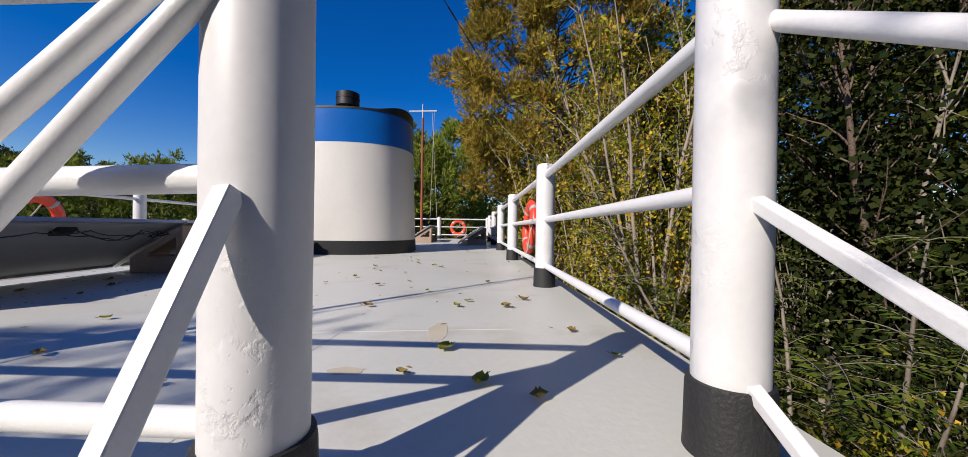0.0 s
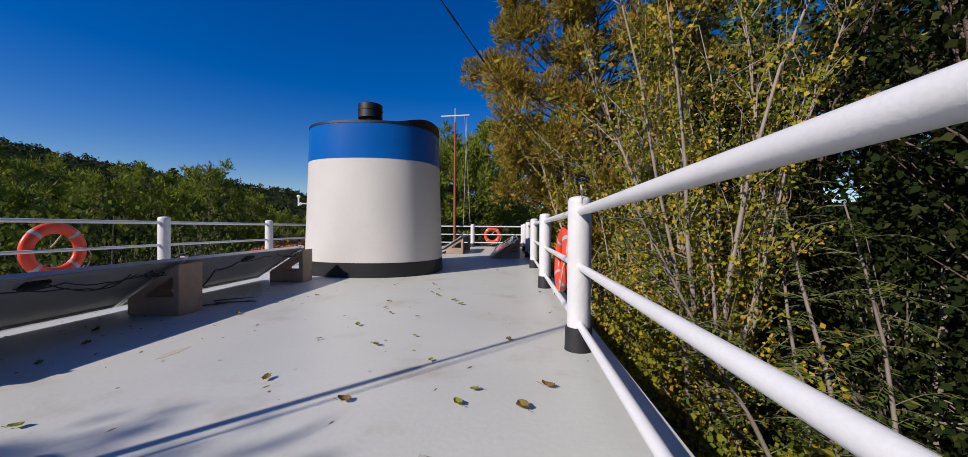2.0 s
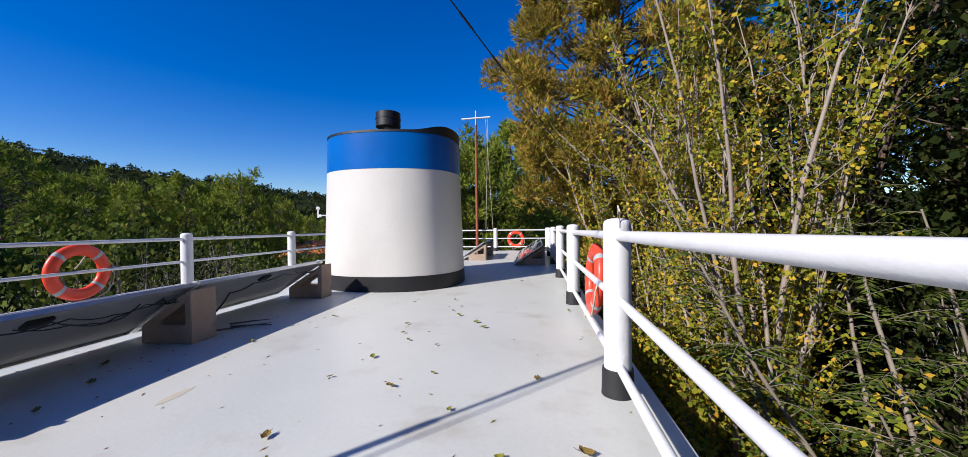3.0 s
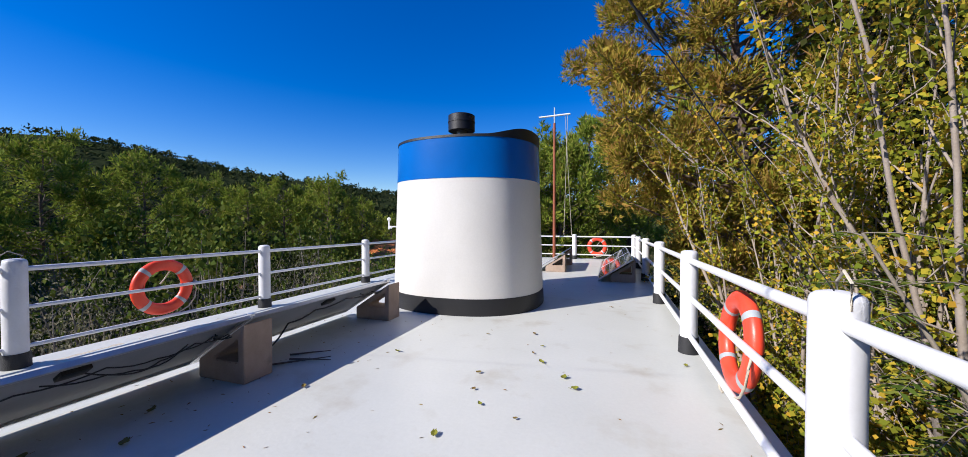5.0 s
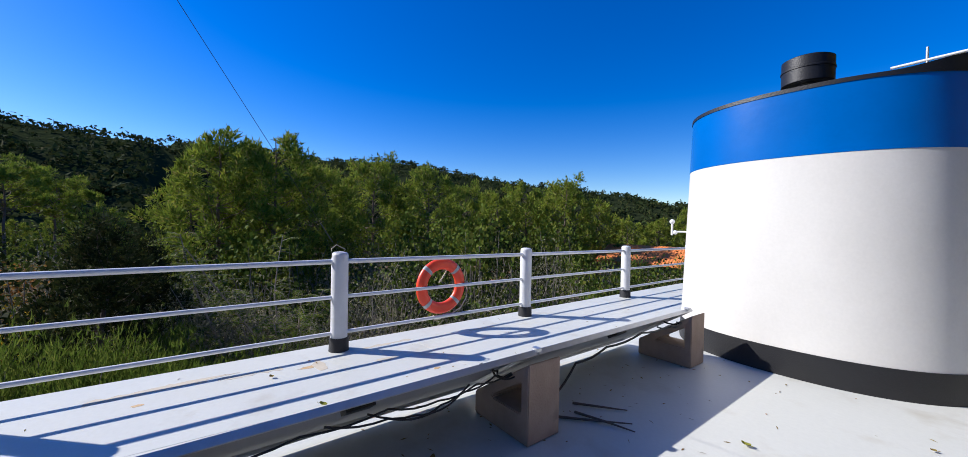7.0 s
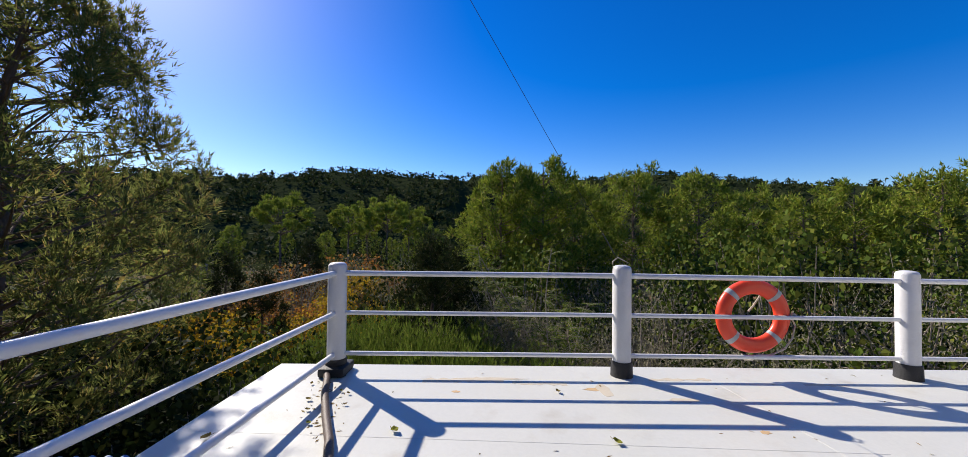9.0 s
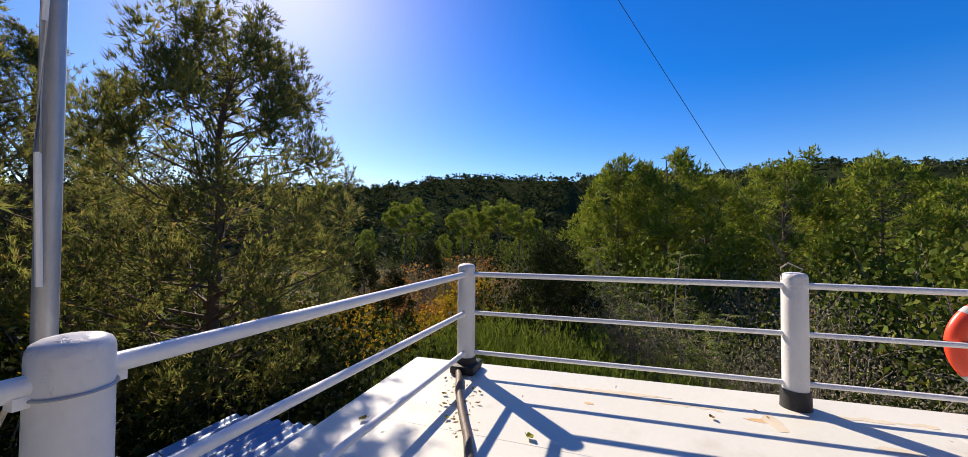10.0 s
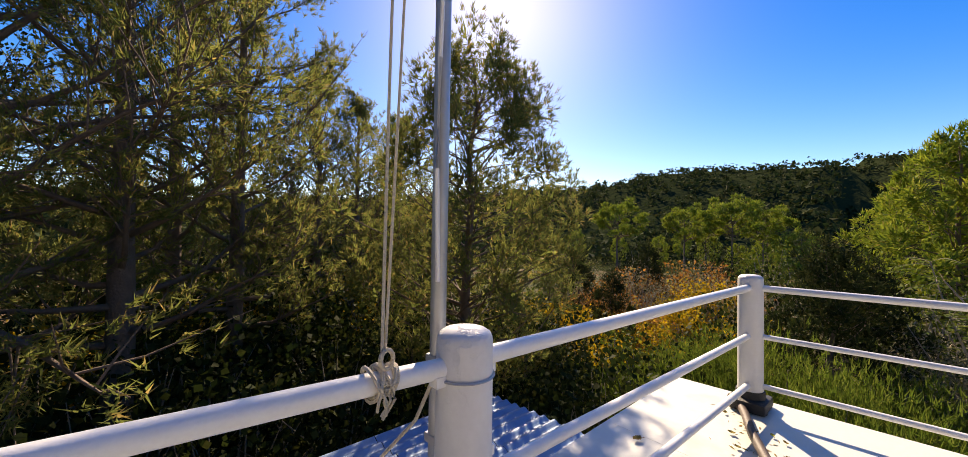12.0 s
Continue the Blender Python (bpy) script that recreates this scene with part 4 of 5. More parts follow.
def clumped_pine(name, seed, H, bare, R, clumps, tufts, blade_n, blade_l, blade_w, needle, label, m, lean=(0, 0), widest=0.4, puff=0.27, group="", tip=0.2, plume=1.0, heart_n=2):
    """A dense pine: limbs that end in rounded pads of needles, with gaps between the pads."""
    rng = np.random.default_rng(seed)
    tree = thing(name, m, label, "tree", group)
    steps = np.linspace(0, 1, 9)
    tr = np.array([[lean[0] * t * t + rng.normal(0, 0.07) * t, lean[1] * t * t + rng.normal(0, 0.07) * t, t * H * 0.96] for t in steps])
    r0 = 0.014 * H + 0.03
    stem = lambda f: np.array([np.interp(f, steps, tr[:, k]) for k in range(3)])
    wood = [(tr, [r0 * (1 - 0.88 * t) for t in steps])]
    cs, ds, inner, girth = [], [], [], []
    for i in range(clumps):
        g = (i + rng.uniform(0, 1)) / clumps
        f = bare + (1 - bare) * g
        reach = math.sin(math.pi / 2 * min(1.0, (g + 0.25) / (widest + 0.25))) if g < widest else tip + (1 - tip) * math.cos(math.pi / 2 * (g - widest) / (1 - widest)) ** 0.8
        az = i * 2.4 + rng.uniform(-0.6, 0.6)
        rr = R * reach * math.sqrt(rng.uniform(0.3, 1.0)) * rng.uniform(0.85, 1.12)
        c = stem(f) + np.array([math.cos(az) * rr, math.sin(az) * rr, rng.normal(0, 0.03) * H])
        root = stem(max(bare * 0.8, f - 0.05 - 0.25 * rr / H))
        mid = root * 0.5 + c * 0.5 + rng.normal(0, 0.06, 3) * R - np.array([0, 0, 0.05 * rr])
        rl = r0 * 0.26 * (1 - 0.6 * g)
        wood.append(([root, mid, c], [rl, rl * 0.65, rl * 0.25]))
        size = R * puff * rng.uniform(0.7, 1.25)
        u = unit(rng.normal(0, 1, (tufts, 3)) + np.array([math.cos(az) * 0.4, math.sin(az) * 0.4, 0.5]))
        p = c + u * size * rng.uniform(0.35, 1.05, (tufts, 1)) * np.array([1.0, 1.0, plume])
        inner.append(c + rng.normal(0, 0.22, (12, 3)) * size)
        girth.append(size)
        for j in range(0, tufts, max(1, tufts // 7)):
            wood.append(([c, (c + p[j]) / 2 + rng.normal(0, 0.03, 3), p[j]], [rl * 0.25, rl * 0.16, rl * 0.08]))
        cs.append(p)
        ds.append(u + np.array([0, 0, 0.6]))
    limb_mesh("trunk", wood[:1], M_BARK, tree, 4)
    tagged(limb_mesh("branchwork", wood[1:], M_BARK, tree, 4), kind="stuff")
    v, f = blades(rng, np.concatenate(cs), np.concatenate(ds), blade_n, blade_l, blade_w, 0.55)
    # oversized blades hidden inside each pad, added to stop light passing through the crown
    heart = np.concatenate(inner)
    mean = float(np.mean(girth))
    v2, f2 = blades(rng, heart, np.tile([0.0, 0.0, 0.4], (len(heart), 1)), heart_n, mean * 0.55, mean * 0.09, 0.9)
    tagged(fast_mesh("foliage", np.concatenate([v, v2]), np.concatenate([f, f2 + len(v)]), needle, tree), kind="stuff")
    return tree


def stemmed(name, seed, H, stems, spread, branches, leaf_n, size, leafmat, woodmat, label, m, r0=0.03, lift=0.05, category="tree", group="", leaf_from=0.15, scatter=0.12, slim=0.42):
    """A many-stemmed tree or bush: ascending stems, side shoots, leaves along the shoots."""
    rng = np.random.default_rng(seed)
    tree = thing(name, m, label, category, group)
    wood, lp = [], []
    for i in range(stems):
        az = rng.uniform(0, 2 * math.pi)
        tilt = rng.uniform(0.02, spread)
        d = np.array([math.cos(az) * tilt, math.sin(az) * tilt, 1.0])
        h = H * rng.uniform(0.6, 1.05)
        b = np.array([math.cos(az), math.sin(az), 0]) * rng.uniform(0, 0.25 + 0.04 * H)
        pts = bent(rng, b, d, h, 7, 0.09, lift)
        rr = r0 * rng.uniform(0.6, 1.2)
        wood.append((pts, [rr * (1 - 0.125 * k) for k in range(8)]))
        for _ in range(branches):
            q = rng.uniform(leaf_from, 1) * 7
            j = int(min(q, 6))
            p = pts[j] * (1 - (q - j)) + pts[j + 1] * (q - j)
            bd = unit(pts[j + 1] - pts[j]) + rng.normal(0, 0.42, 3) + np.array([0, 0, 0.2])
            bl = H * rng.uniform(0.06, 0.18)
            bp = bent(rng, p, bd, bl, 4, 0.16, lift)
            wood.append((bp, [rr * 0.2, rr * 0.17, rr * 0.13, rr * 0.09, rr * 0.05]))
            for s in rng.uniform(0.1, 1.0, leaf_n):
                q2 = min(s * 4, 3.999)
                j2 = int(q2)
                lp.append(bp[j2] * (1 - (q2 - j2)) + bp[j2 + 1] * (q2 - j2) + rng.normal(0, scatter, 3))
    tagged(limb_mesh("branchwork", wood, woodmat, tree, 5), kind="stuff")
    v, f = leaves(rng, np.array(lp), size, slim=slim)
    tagged(fast_mesh("foliage", v, f, leafmat, tree), kind="stuff")
    return tree


def bush(name, seed, R, H, clumps, leaf_n, size, leafmat, label, m, needles=False, slim=0.42, group=""):
    """A dense bush: stems to many clumps of leaves on an uneven dome."""
    rng = np.random.default_rng(seed)
    b = thing(name, m, label, "bush", group)
    wood, cs = [], []
    for _ in range(clumps):
        az, k = rng.uniform(0, 2 * math.pi), math.sqrt(rng.uniform(0.02, 1))
        z = H * (1 - 0.75 * k * k) * rng.uniform(0.35, 1.05)
        c = np.array([math.cos(az) * R * k, math.sin(az) * R * k, z])
        root = np.array([c[0] * 0.2, c[1] * 0.2, 0])
        mid = (root + c) / 2 + rng.normal(0, 0.08, 3) * R + np.array([0, 0, 0.1 * H])
        wood.append(([root, mid, c], [0.02, 0.013, 0.005]))
        cs.append(c + rng.normal(0, 0.16, (leaf_n, 3)) * min(R, H) * np.array([1, 1, 0.8]))
    cs = np.concatenate(cs)
    cs[:, 2] = np.abs(cs[:, 2])
    tagged(limb_mesh("branchwork", wood, M_GREYBARK, b, 4), kind="stuff")
    if needles:
        ds = cs * np.array([0.5, 0.5, 0]) + np.array([0, 0, 0.8 * R])
        v, f = blades(rng, cs, ds, 5, size, size * 0.075, 0.55)
    else:
        v, f = leaves(rng, cs, size, slim=slim)
    tagged(fast_mesh("foliage", v, f, leafmat, b), kind="stuff")
    return b


def frond_tree(name, seed, H, stems, fronds, label, m, group="", leafmat=None, size=0.55):
    """A young tree of heaven: bare stems that carry long leaves of paired leaflets."""
    rng = np.random.default_rng(seed)
    tree = thing(name, m, label, "tree", group)
    wood, vs, fs = [], [], []
    for i in range(stems):
        az = rng.uniform(0, 6.28)
        pts = bent(rng, (rng.normal(0, 0.2), rng.normal(0, 0.2), 0), (0.3 * math.cos(az), 0.3 * math.sin(az), 1), H * rng.uniform(0.6, 1), 6, 0.09)
        wood.append((pts, [0.04 - 0.005 * k for k in range(7)]))
        for _ in range(fronds):
            q = rng.uniform(0.2, 1) ** 0.7 * 6
            j = int(min(q, 5))
            p = pts[j] * (1 - (q - j)) + pts[j + 1] * (q - j)
            a = rng.uniform(0, 6.28)
            d = np.array([math.cos(a), math.sin(a), rng.uniform(0.1, 0.7)])
            rach = bent(rng, p, d, size * rng.uniform(0.7, 1.3), 8, 0.05, -0.1)
            wood.append((rach, [0.006 - 0.0006 * k for k in range(9)]))
            for k in range(1, 9):
                dd = unit(rach[k] - rach[k - 1])
                sd = unit(np.cross(dd, [0, 0, 1]))
                for sgn in (-1, 1):
                    tip = unit(sd * sgn + dd * 0.45 + np.array([0, 0, -0.25 + rng.normal(0, 0.1)])) * size * 0.24 * (1.1 - 0.06 * k)
                    w = dd * size * 0.035
                    b0 = len(vs)
                    vs += [rach[k], rach[k] + tip * 0.4 + w, rach[k] + tip, rach[k] + tip * 0.4 - w]
                    fs.append((b0, b0 + 1, b0 + 2, b0 + 3))
    tagged(limb_mesh("branchwork", wood, M_GREYBARK, tree, 5), kind="stuff")
    tagged(fast_mesh("foliage", np.array(vs), np.array(fs), leafmat or M_GREENLEAF, tree), kind="stuff")
    return tree


def at(az, d, extra=0.0, rz=0.0, s=1.0, eye=(-1.8, 2.2)):
    """A pose on the ground at a compass bearing (anticlockwise from +y) and distance from the deck's middle."""
    x, y = eye[0] - d * math.sin(radians(az)), eye[1] + d * math.cos(radians(az))
    return Matrix.LocRotScale((x, y, hill_z(x, y) - 0.05 + extra), Euler((0, 0, rz)), (s, s, s))


# port and far pines, in a few growth forms
FORMS = [clumped_pine("pine_tree", 11, 9.4, 0.2, 2.4, 80, 38, 4, 0.25, 0.036, M_NEEDLE, "tall green pine with an uneven crown", at(90.3, 20), widest=0.35, puff=0.2, group="valley pines", tip=0.3, plume=1.3),
         clumped_pine("pine_tree", 12, 9.2, 0.27, 2.6, 74, 39, 4, 0.25, 0.036, M_NEEDLE, "broad green pine with an uneven crown", at(77.6, 25), widest=0.45, puff=0.2, group="valley pines", tip=0.4, plume=1.2),
         clumped_pine("pine_tree", 13, 8.9, 0.25, 2.4, 70, 39, 4, 0.25, 0.036, M_NEEDLE, "yellow-green pine with an uneven crown", at(69.5, 26), widest=0.5, puff=0.2, group="valley pines", tip=0.4, plume=1.3)]
rng = np.random.default_rng(5)


def again(form, m):
    return copy_thing(form, m)


def pine_copy(k, az, d, s):
    m = at(az, d, 0, rng.uniform(0, 6.28))
    t, r, _ = m.decompose()
    o = copy_thing(FORMS[k % 3], Matrix.LocRotScale(t, r, None))
    o.scale = (s, s, s * rng.uniform(0.93, 1.07))
    return o


for k, (az, d, s) in enumerate([(96.5, 20, 0.94), (85.6, 22, 0.92), (99.5, 25, 0.85), (93, 26, 1.05), (64, 31, 0.86), (58.8, 27, 0.9), (54.6, 30, 0.86), (48.7, 28, 0.88), (44, 31, 0.8), (73.5, 34, 0.86),
                                (81.5, 34, 0.85), (67, 40, 0.85), (60, 40, 0.85), (51.5, 38, 0.85), (40, 36, 0.72), (36, 38, 0.72), (32, 40, 0.75), (28, 40, 0.85), (25, 30, 1.1), (21, 26, 1.1), (17, 29, 1.3), (13, 27, 1.25),
                                (24, 40, 1.4), (14, 36, 1.5), (9, 30, 1.4), (4, 36, 1.6), (19, 45, 1.6), (110, 60, 0.7), (116, 75, 0.75), (122, 70, 0.7), (127, 80, 0.7), (133, 85, 0.8), (119, 95, 0.8), (113, 62, 0.6), (107, 48, 0.75)]):
    pine_copy(k, az, d, s)

# umbrella pines down the valley
UMB = clumped_pine("umbrella_pine", 31, 9.6, 0.66, 2.9, 44, 50, 4, 0.3, 0.035, M_NEEDLE, "umbrella pine with a flat dark crown", at(127.6, 44), widest=0.45, puff=0.2, group="umbrella pines", tip=0.55, plume=0.6)
for az, d, s in ((119, 50, 0.98), (113.7, 50, 1.08), (110.5, 53, 1.0), (116.5, 56, 0.95)):
    o = again(UMB, at(az, d, 0, az))
    o.scale = (s * 0.95, s * 0.95, s)

# tall backlit pines astern
clumped_pine("tall_pine", 41, 9.7, 0.2, 2.75, 150, 60, 9, 0.14, 0.010, M_NEEDLE_DARK, "tall backlit pine with thin open crown", at(151.5, 9.4), lean=(-0.15, 0.1), widest=0.42, puff=0.17, group="stern pines", tip=0.12, plume=1.5, heart_n=1)
STERN = pine("tall_pine", 42, 13.5, 0.22, 3.0, 50, 12, 8, 10, 0.16, 0.0105, M_NEEDLE_DARK, "tall dark pine with brown dry twigs", at(190, 9.5), top=0.4, group="stern pines")
for az, d, s, rz in ((171, 15, 0.8, 1), (180, 11, 0.9, 2.2), (166, 17, 0.78, 3), (200, 9, 1.05, 4), (206, 13, 1.1, 5), (186, 15, 1.1, 0.5), (160, 24, 0.9, 1.7), (214, 9, 1.0, 2.9)):
    o = again(STERN, at(az, d, 0, rz))
    o.scale = (s, s, s)

# the big browning pine on the starboard bow, with its neighbours
BIG = clumped_pine("big_pine", 51, 15.5, 0.26, 3.95, 210, 110, 9, 0.17, 0.017, M_NEEDLE_OLD, "big pine with yellowing and brown needles", Matrix.Translation((1.7, 14.1, GROUND)), lean=(-0.9, 0.3), widest=0.5, puff=0.18, group="starboard pines", tip=0.4, plume=0.8)
for x, y, s, rz in ((5.6, 17.5, 1.4, 2), (2.0, 22.0, 1.3, 3), (8.5, 11.0, 1.1, 4)):
    o = again(STERN if x > 8 else FORMS[1], Matrix.LocRotScale((x, y, GROUND), Euler((0, 0, rz)), None))
    o.scale = (s, s, s)

# leafy trees along the starboard side
POP = stemmed("poplar", 61, 8.8, 15, 0.24, 20, 52, 0.066, M_POPLAR, M_PALEBARK, "grey-stemmed poplar with sparse yellowing leaves", Matrix.Translation((2.4, 6.9, GROUND)), 0.058, group="starboard poplars", leaf_from=0.06, scatter=0.06)
for x, y, s, rz in ((3.0, 8.3, 1.0, 2), (1.7, 9.8, 0.95, 1)):
    o = again(POP, Matrix.LocRotScale((x, y, GROUND), Euler((0, 0, rz)), None))
    o.scale = (s, s, s)
# leafy suckers under the poplars
SUCKER = stemmed("leafy_shrub", 62, 3.3, 16, 0.5, 10, 34, 0.07, M_POPLAR, M_GREYBARK, "leafy shrub with yellow-green leaves below the rail", Matrix.Translation((1.9, 5.6, GROUND)), 0.016, category="bush", group="starboard shrubs", leaf_from=0.1)
for x, y, s, rz in ((1.6, 7.4, 1.05, 2), (1.4, 9.0, 1.0, 3), (1.0, 11.3, 1.0, 5), (2.9, 3.3, 0.9, 0.4)):
    o = again(SUCKER, Matrix.LocRotScale((x, y, GROUND), Euler((0, 0, rz)), None))
    o.scale = (s, s, s)
# dark broadleaved trees added to close the view behind them; their leaf colour holds deep shade
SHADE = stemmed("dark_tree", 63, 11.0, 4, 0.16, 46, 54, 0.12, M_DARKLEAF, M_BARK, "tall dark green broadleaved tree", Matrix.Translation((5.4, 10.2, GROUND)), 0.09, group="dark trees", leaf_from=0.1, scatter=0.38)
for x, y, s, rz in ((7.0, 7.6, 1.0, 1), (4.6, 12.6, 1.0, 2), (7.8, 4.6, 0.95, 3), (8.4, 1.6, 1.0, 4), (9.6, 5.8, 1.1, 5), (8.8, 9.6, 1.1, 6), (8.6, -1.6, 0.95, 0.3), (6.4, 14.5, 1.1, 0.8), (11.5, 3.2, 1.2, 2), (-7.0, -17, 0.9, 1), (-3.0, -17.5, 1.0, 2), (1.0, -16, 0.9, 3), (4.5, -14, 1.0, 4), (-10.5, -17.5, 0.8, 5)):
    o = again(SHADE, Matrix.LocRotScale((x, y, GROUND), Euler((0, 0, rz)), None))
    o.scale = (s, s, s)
frond_tree("tree_of_heaven", 71, 6.2, 5, 44, "young green tree with long feathered leaves", Matrix.Translation((3.3, 5.5, GROUND)), "feather-leaved trees")
frond_tree("tree_of_heaven", 72, 5.0, 5, 40, "young green tree with long feathered leaves", Matrix.Translation((4.0, 4.3, GROUND)), "feather-leaved trees")
frond_tree("tree_of_heaven", 73, 5.0, 7, 44, "young green tree with long feathered leaves", at(88, 10.0), "feather-leaved trees")
stemmed("bare_tree", 74, 8.0, 3, 0.15, 12, 6, 0.09, M_GREENLEAF, M_GREYBARK, "tall thin tree with a forked grey trunk", Matrix.Translation((6.3, 7.7, GROUND)), 0.10, leaf_from=0.5)
stemmed("bare_tree", 75, 8.5, 3, 0.12, 12, 8, 0.09, M_GREENLEAF, M_GREYBARK, "tall thin tree with grey trunk", Matrix.Translation((6.9, 5.2, GROUND)), 0.08, leaf_from=0.4)

# pines beyond the starboard trees
for k, (x, y, s) in enumerate(((10.5, 12.5, 1.4), (12.5, 8.5, 1.4), (13.0, 4.5, 1.4), (12.5, 0.0, 1.4))):
    o = again(FORMS[k % 3], Matrix.LocRotScale((x, y, GROUND), Euler((0, 0, x)), None))
    o.scale = (s, s, s)

# bushes below the rails
BUSH = {"dark": bush("green_bush", 81, 1.6, 2.2, 70, 36, 0.096, M_DARKLEAF, "dense dark green leafy bush", at(70, 10), group="bushes"),
        "green": bush("green_bush", 82, 1.5, 2.2, 70, 36, 0.094, M_GREENLEAF, "dense bright green leafy bush", at(60, 12.5), group="bushes"),
        "olive": bush("grey_bush", 83, 1.5, 1.9, 70, 60, 0.055, M_OLIVE, "grey-green bush with small narrow leaves", at(83, 11.5), slim=0.2, group="grey bushes"),
        "yellow": bush("yellow_bush", 84, 1.3, 1.9, 50, 50, 0.10, M_YELLOW, "bush with yellow autumn leaves", at(125, 17), group="autumn bushes"),
        "rust": bush("rust_bush", 85, 1.3, 2.0, 50, 50, 0.10, M_RUSTLEAF, "bush with rust-red autumn leaves", at(133, 24), group="autumn bushes"),
        "juniper": bush("juniper_bush", 86, 1.8, 1.7, 90, 80, 0.105, M_JUNIPER, "low feathery bright green juniper", at(99, 7.4), needles=True, group="junipers")}
for kind, az, d, s in (("juniper", 107, 7.8, 0.95), ("juniper", 91, 8.2, 0.8), ("juniper", 113, 9.5, 1.0), ("juniper", 122, 9, 0.9), ("olive", 92, 10.5, 1.05), ("olive", 78, 10.5, 1.0), ("olive", 101, 12, 1.0), ("olive", 66, 9.5, 0.9), ("olive", 57, 10.5, 1.0), ("olive", 73, 13, 1.2), ("olive", 110, 22, 1.2), ("olive", 117, 26, 1.2),
                       ("green", 74, 15, 1.2), ("green", 65, 16, 1.25), ("dark", 80, 16, 1.2), ("dark", 52, 15, 1.3), ("green", 46, 17, 1.0), ("dark", 57, 19, 1.3), ("green", 41, 20, 0.9), ("dark", 36, 22, 0.9), ("green", 37.5, 17, 0.9), ("dark", 33, 16, 0.9), ("green", 40, 17, 0.85), ("dark", 39, 14, 0.85), ("green", 34, 18, 0.9), ("dark", 30, 20, 0.95), ("green", 44, 13, 0.85), ("dark", 61, 14, 1.4), ("green", 69, 19, 1.4), ("dark", 76, 20, 1.3), ("dark", 83, 22, 1.3), ("dark", 96, 21, 1.2), ("dark", 102, 24, 1.3), ("green", 50, 21, 1.4),
                       ("dark", 91, 15, 1.2), ("green", 86, 18, 1.2), ("green", 98, 17, 1.1), ("dark", 106, 14, 1.15), ("dark", 112, 15, 1.1), ("yellow", 121, 21, 0.9), ("yellow", 133, 17, 0.9), ("dark", 133, 7.5, 1.0), ("dark", 141, 6.8, 0.9), ("dark", 127, 9, 1.0), ("dark", 137, 11, 1.1), ("dark", 147, 11, 1.2), ("rust", 128, 26, 1.4), ("rust", 121, 29, 1.5), ("rust", 115, 30, 1.5), ("yellow", 118, 24, 1.3), ("yellow", 139, 18, 1.0), ("rust", 135, 20, 0.9),
                       ("green", 130, 11, 0.9), ("dark", 142, 10, 1.1), ("dark", 150, 8.5, 1.0), ("yellow", 147, 16, 1.0), ("green", 155, 15, 1.2), ("yellow", 163, 14, 1.1), ("dark", 168, 8.5, 1.1), ("dark", 180, 7.5, 1.0), ("dark", 190, 8, 1.1), ("dark", 200, 7, 1.0), ("green", 175, 14, 1.3), ("yellow", 190, 17, 1.3),
                       ("dark", 159, 10, 1.1), ("green", 185, 12, 1.4), ("dark", 208, 10, 1.2), ("green", 140, 20, 1.2), ("olive", 125, 24, 1.2), ("olive", 131, 30, 1.3), ("dark", 125, 38, 1.3), ("dark", 116, 40, 1.4), ("green", 110, 34, 1.4), ("green", 135, 42, 1.5),
                       ("dark", 164, 12, 1.3), ("dark", 172, 11, 1.3), ("dark", 178, 13, 1.4), ("dark", 184, 10, 1.2), ("dark", 196, 11, 1.4), ("dark", 203, 9, 1.2), ("dark", 156, 13, 1.2), ("dark", 175, 17, 1.7), ("dark", 166, 19, 1.7), ("dark", 188, 18, 1.8), ("dark", 212, 12, 1.5), ("dark", 150, 17, 1.3),
                       ("green", 38.5, 25, 0.85), ("olive", 35.5, 24, 0.85), ("green", 32.5, 25, 0.9), ("yellow", 113.4, 16, 1.0), ("yellow", 131, 13, 0.9), ("rust", 127, 19, 1.0), ("olive", 98, 13.5, 1.1), ("olive", 95.5, 11.5, 1.0), ("juniper", 118, 10.5, 0.9), ("juniper", 103, 9.5, 0.9), ("yellow", 169, 16, 1.5), ("yellow", 182, 15, 1.4), ("yellow", 194, 14, 1.3)):
    if kind == "dark" and az < 100 and int(az) % 3:
        kind = "green" if int(az) % 2 else "olive"
    o = again(BUSH[kind], at(az, d, 0, az * 1.7))
    tall = 1.65 if kind in ("juniper", "olive", "dark", "green") and az < 127 else 1.3
    o.scale = (s * 1.25, s * 1.25, s * tall)
for kind, x, y, s in (("dark", -4.5, 19.5, 1.5), ("dark", -2.2, 19.2, 1.6), ("green", -6.5, 20, 1.5), ("dark", 0.2, 18.2, 1.5), ("green", 2.2, 16, 1.3), ("dark", 3.6, 12.6, 1.2), ("dark", 5.8, 10.4, 1.3), ("green", 2.4, 5.6, 0.55), ("dark", 1.9, 8.2, 0.7),
                      ("dark", -9, 22, 1.8), ("dark", -12, 24, 1.8)):
    o = again(BUSH[kind], Matrix.LocRotScale((x, y, GROUND - 0.05), Euler((0, 0, x * 5 + y)), None))
    o.scale = (s, s, s)

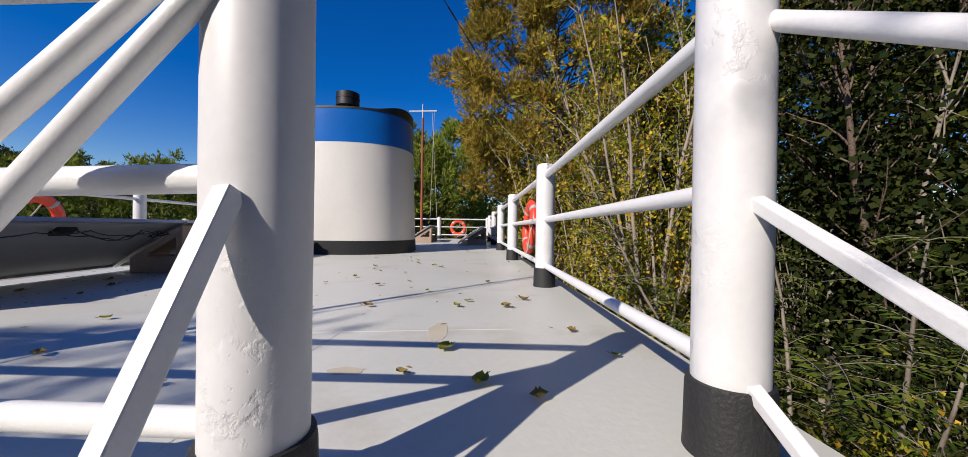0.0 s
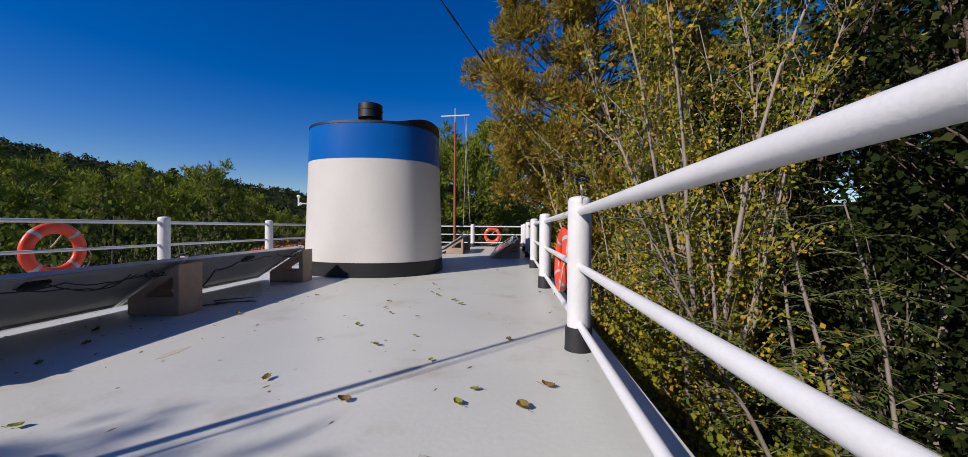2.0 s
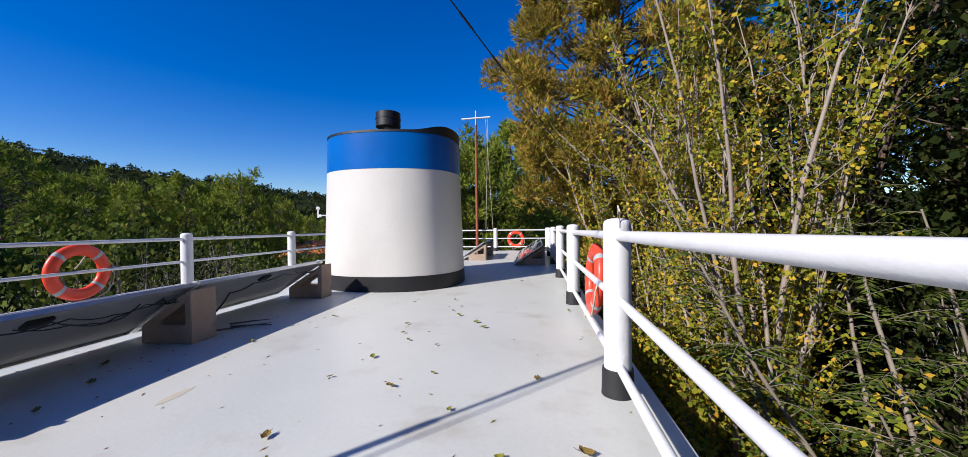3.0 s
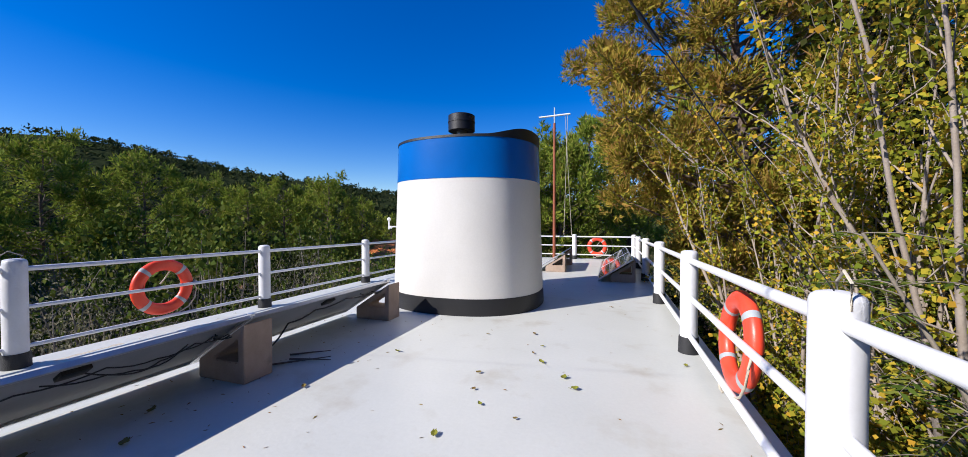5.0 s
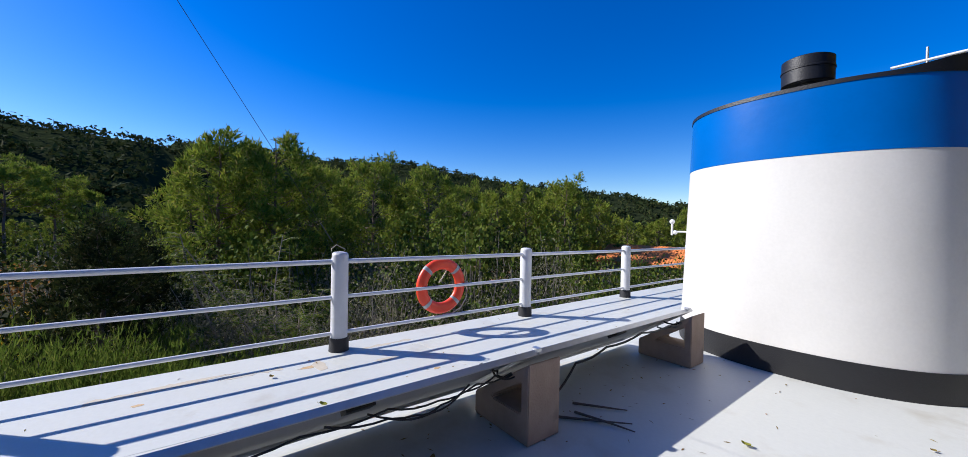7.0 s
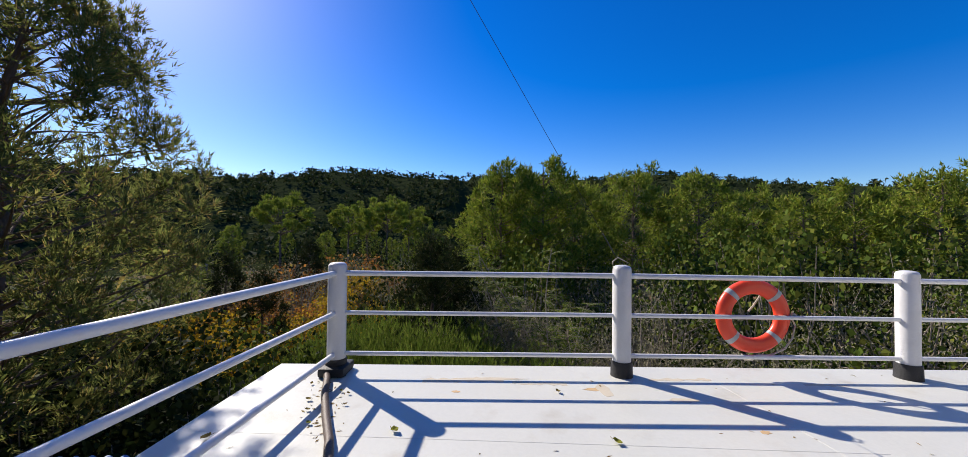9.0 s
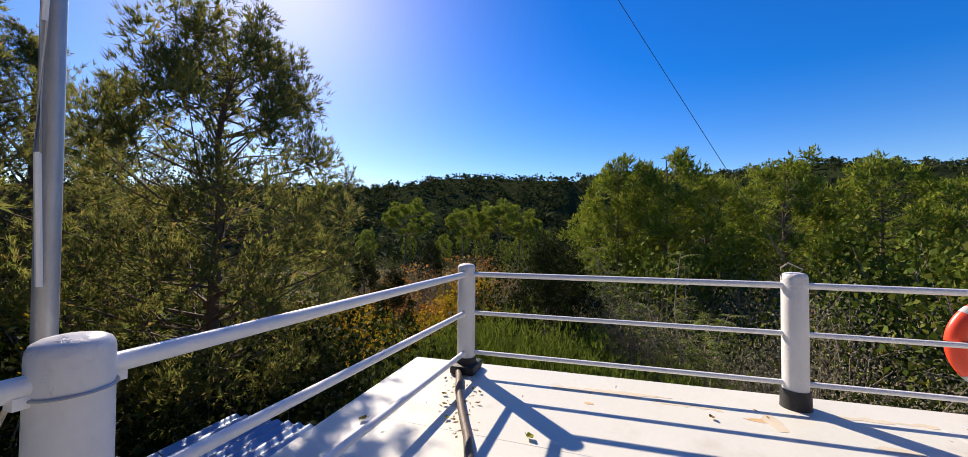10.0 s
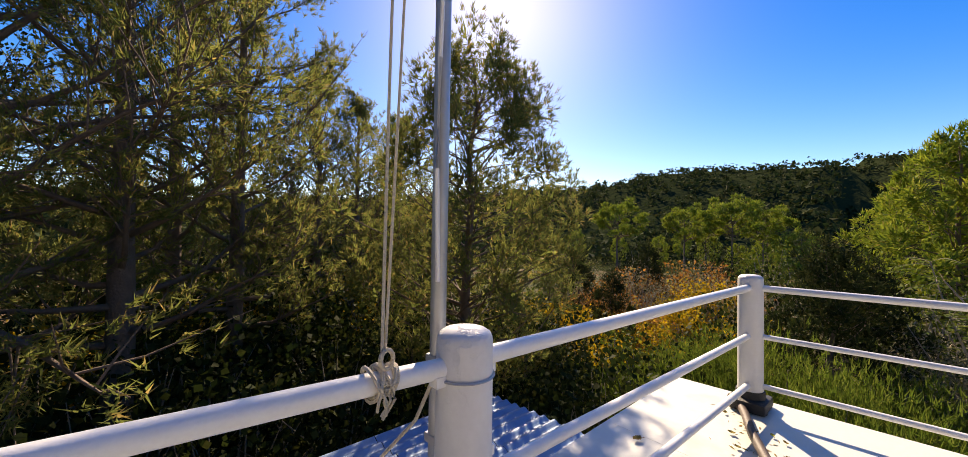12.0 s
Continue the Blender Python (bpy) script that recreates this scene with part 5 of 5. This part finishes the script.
# undergrowth added behind the starboard trees, shade of the gaps kept in its dark leaf colour
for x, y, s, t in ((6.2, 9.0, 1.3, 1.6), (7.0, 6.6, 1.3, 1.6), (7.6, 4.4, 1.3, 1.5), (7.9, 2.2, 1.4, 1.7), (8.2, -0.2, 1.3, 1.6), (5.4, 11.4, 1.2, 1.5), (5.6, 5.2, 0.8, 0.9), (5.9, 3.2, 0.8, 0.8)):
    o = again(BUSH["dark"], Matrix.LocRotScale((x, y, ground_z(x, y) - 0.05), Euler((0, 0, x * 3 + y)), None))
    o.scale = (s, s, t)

# dark conifers in the valley
CONE = clumped_pine("dark_conifer", 87, 4.9, 0.02, 1.25, 56, 46, 4, 0.14, 0.017, M_HILLNEEDLE, "small dark conifer broad at its foot", at(106.8, 11.5), widest=0.15, puff=0.3, group="dark conifers", tip=0.1)
for az, d, s in ((103.5, 13, 0.9), (129.5, 16, 0.75), (133.5, 22, 0.9), (124, 28, 1.0)):
    o = again(CONE, at(az, d, 0, az))
    o.scale = (s, s, s)

# woods that cover the hills
rng = np.random.default_rng(9)
vs, n_trees = [], 0
for _ in range(9000):
    az, d = radians(rng.uniform(-10, 215)), rng.uniform(85, 560)
    x, y = -d * math.sin(az), d * math.cos(az)
    z = hill_z(x, y)
    h = rng.uniform(2.6, 5.2)
    k = 22
    c = rng.normal(0, 1, (k, 3)) * np.array([0.30, 0.30, 0.18]) * h + np.array([x, y, z + h * 0.38])
    u = unit(rng.normal(0, 1, (k, 3)))
    w = unit(np.cross(u, rng.normal(0, 1, (k, 3))))
    s = h * rng.uniform(0.14, 0.28, (k, 1))
    vs.append(np.stack([c - u * s, c + w * s, c + u * s], 1).reshape(-1, 3))
vs = np.concatenate(vs)
woods = fast_mesh("hill_woods", vs, np.arange(len(vs)).reshape(-1, 3), M_HILLNEEDLE)
tagged(woods, "dense dark pine woods over the hills", "woods", kind="stuff")
# scrub that fills the valley floor
vs, far_vs = [], []
for _ in range(8500):
    az, d = radians(rng.uniform(-60, 260)), rng.uniform(9, 95) ** 1.0
    x, y = -1.8 - d * math.sin(az), 2.2 + d * math.cos(az)
    h = rng.uniform(0.5, 1.5) * (0.6 + d / 60)
    k = 26
    c = rng.normal(0, 1, (k, 3)) * np.array([0.38, 0.38, 0.22]) * h + np.array([x, y, ground_z(x, y) + h * 0.4])
    u = unit(rng.normal(0, 1, (k, 3)))
    w = unit(np.cross(u, rng.normal(0, 1, (k, 3))))
    s = h * rng.uniform(0.04, 0.085, (k, 1))
    lx = (x + 5.28) * 0.987 + (y - 0.2) * 0.1616
    ly = -(x + 5.28) * 0.1616 + (y - 0.2) * 0.987
    if (-2 < lx < 11.5 and -7 < ly < 18) or (d < 15 and 1.95 < az < 3.8) or d < 12:
        continue
    (vs if d < 14 else far_vs).append(np.stack([c - u * s, c + w * s, c + u * s], 1).reshape(-1, 3))
for tris, mat_, lab in ((vs, M_GREENLEAF, "low green scrub below the deck"), (far_vs, M_SCRUB, "low olive and brown scrub over the valley")):
    tris = np.concatenate(tris)
    tagged(fast_mesh("scrub", tris, np.arange(len(tris)).reshape(-1, 3), mat_), lab, "scrub", kind="stuff")

# a house beyond the bushes, of which the tiled roof shows
hm = at(37.3, 30)
house = thing("house", Matrix.Translation((hm.translation.x, hm.translation.y, GROUND - 0.5)) @ Matrix.Rotation(radians(20), 4, "Z"), "small far house with orange tiled roof", "house")
bm = bmesh.new()
box(bm, (-2.6, -2.0, 0), (2.6, 2.0, 3.1))
part("wall", bm, M_CONCRETE, house, smooth=False)
bm = bmesh.new()
rows = []
for k in range(61):
    x = -2.9 + k * 5.8 / 60
    w = 0.035 * abs(math.sin(k * math.pi / 2.0)) + 0.0
    rows.append([bm.verts.new((x, y, z + w)) for y, z in ((-2.4, 3.0), (-1.2, 3.55), (0, 4.1), (1.2, 3.55), (2.4, 3.0))] + [bm.verts.new((x, y, z - 0.12)) for y, z in ((2.4, 3.0), (0, 4.0), (-2.4, 3.0))])
for a, b in zip(rows, rows[1:]):
    for j in range(8):
        jj = (j + 1) % 8
        bm.faces.new((a[j], b[j], b[jj], a[jj]))
bmesh.ops.recalc_face_normals(bm, faces=bm.faces)
part("roof", bm, M_TILE, house, "orange clay tile roof", False)
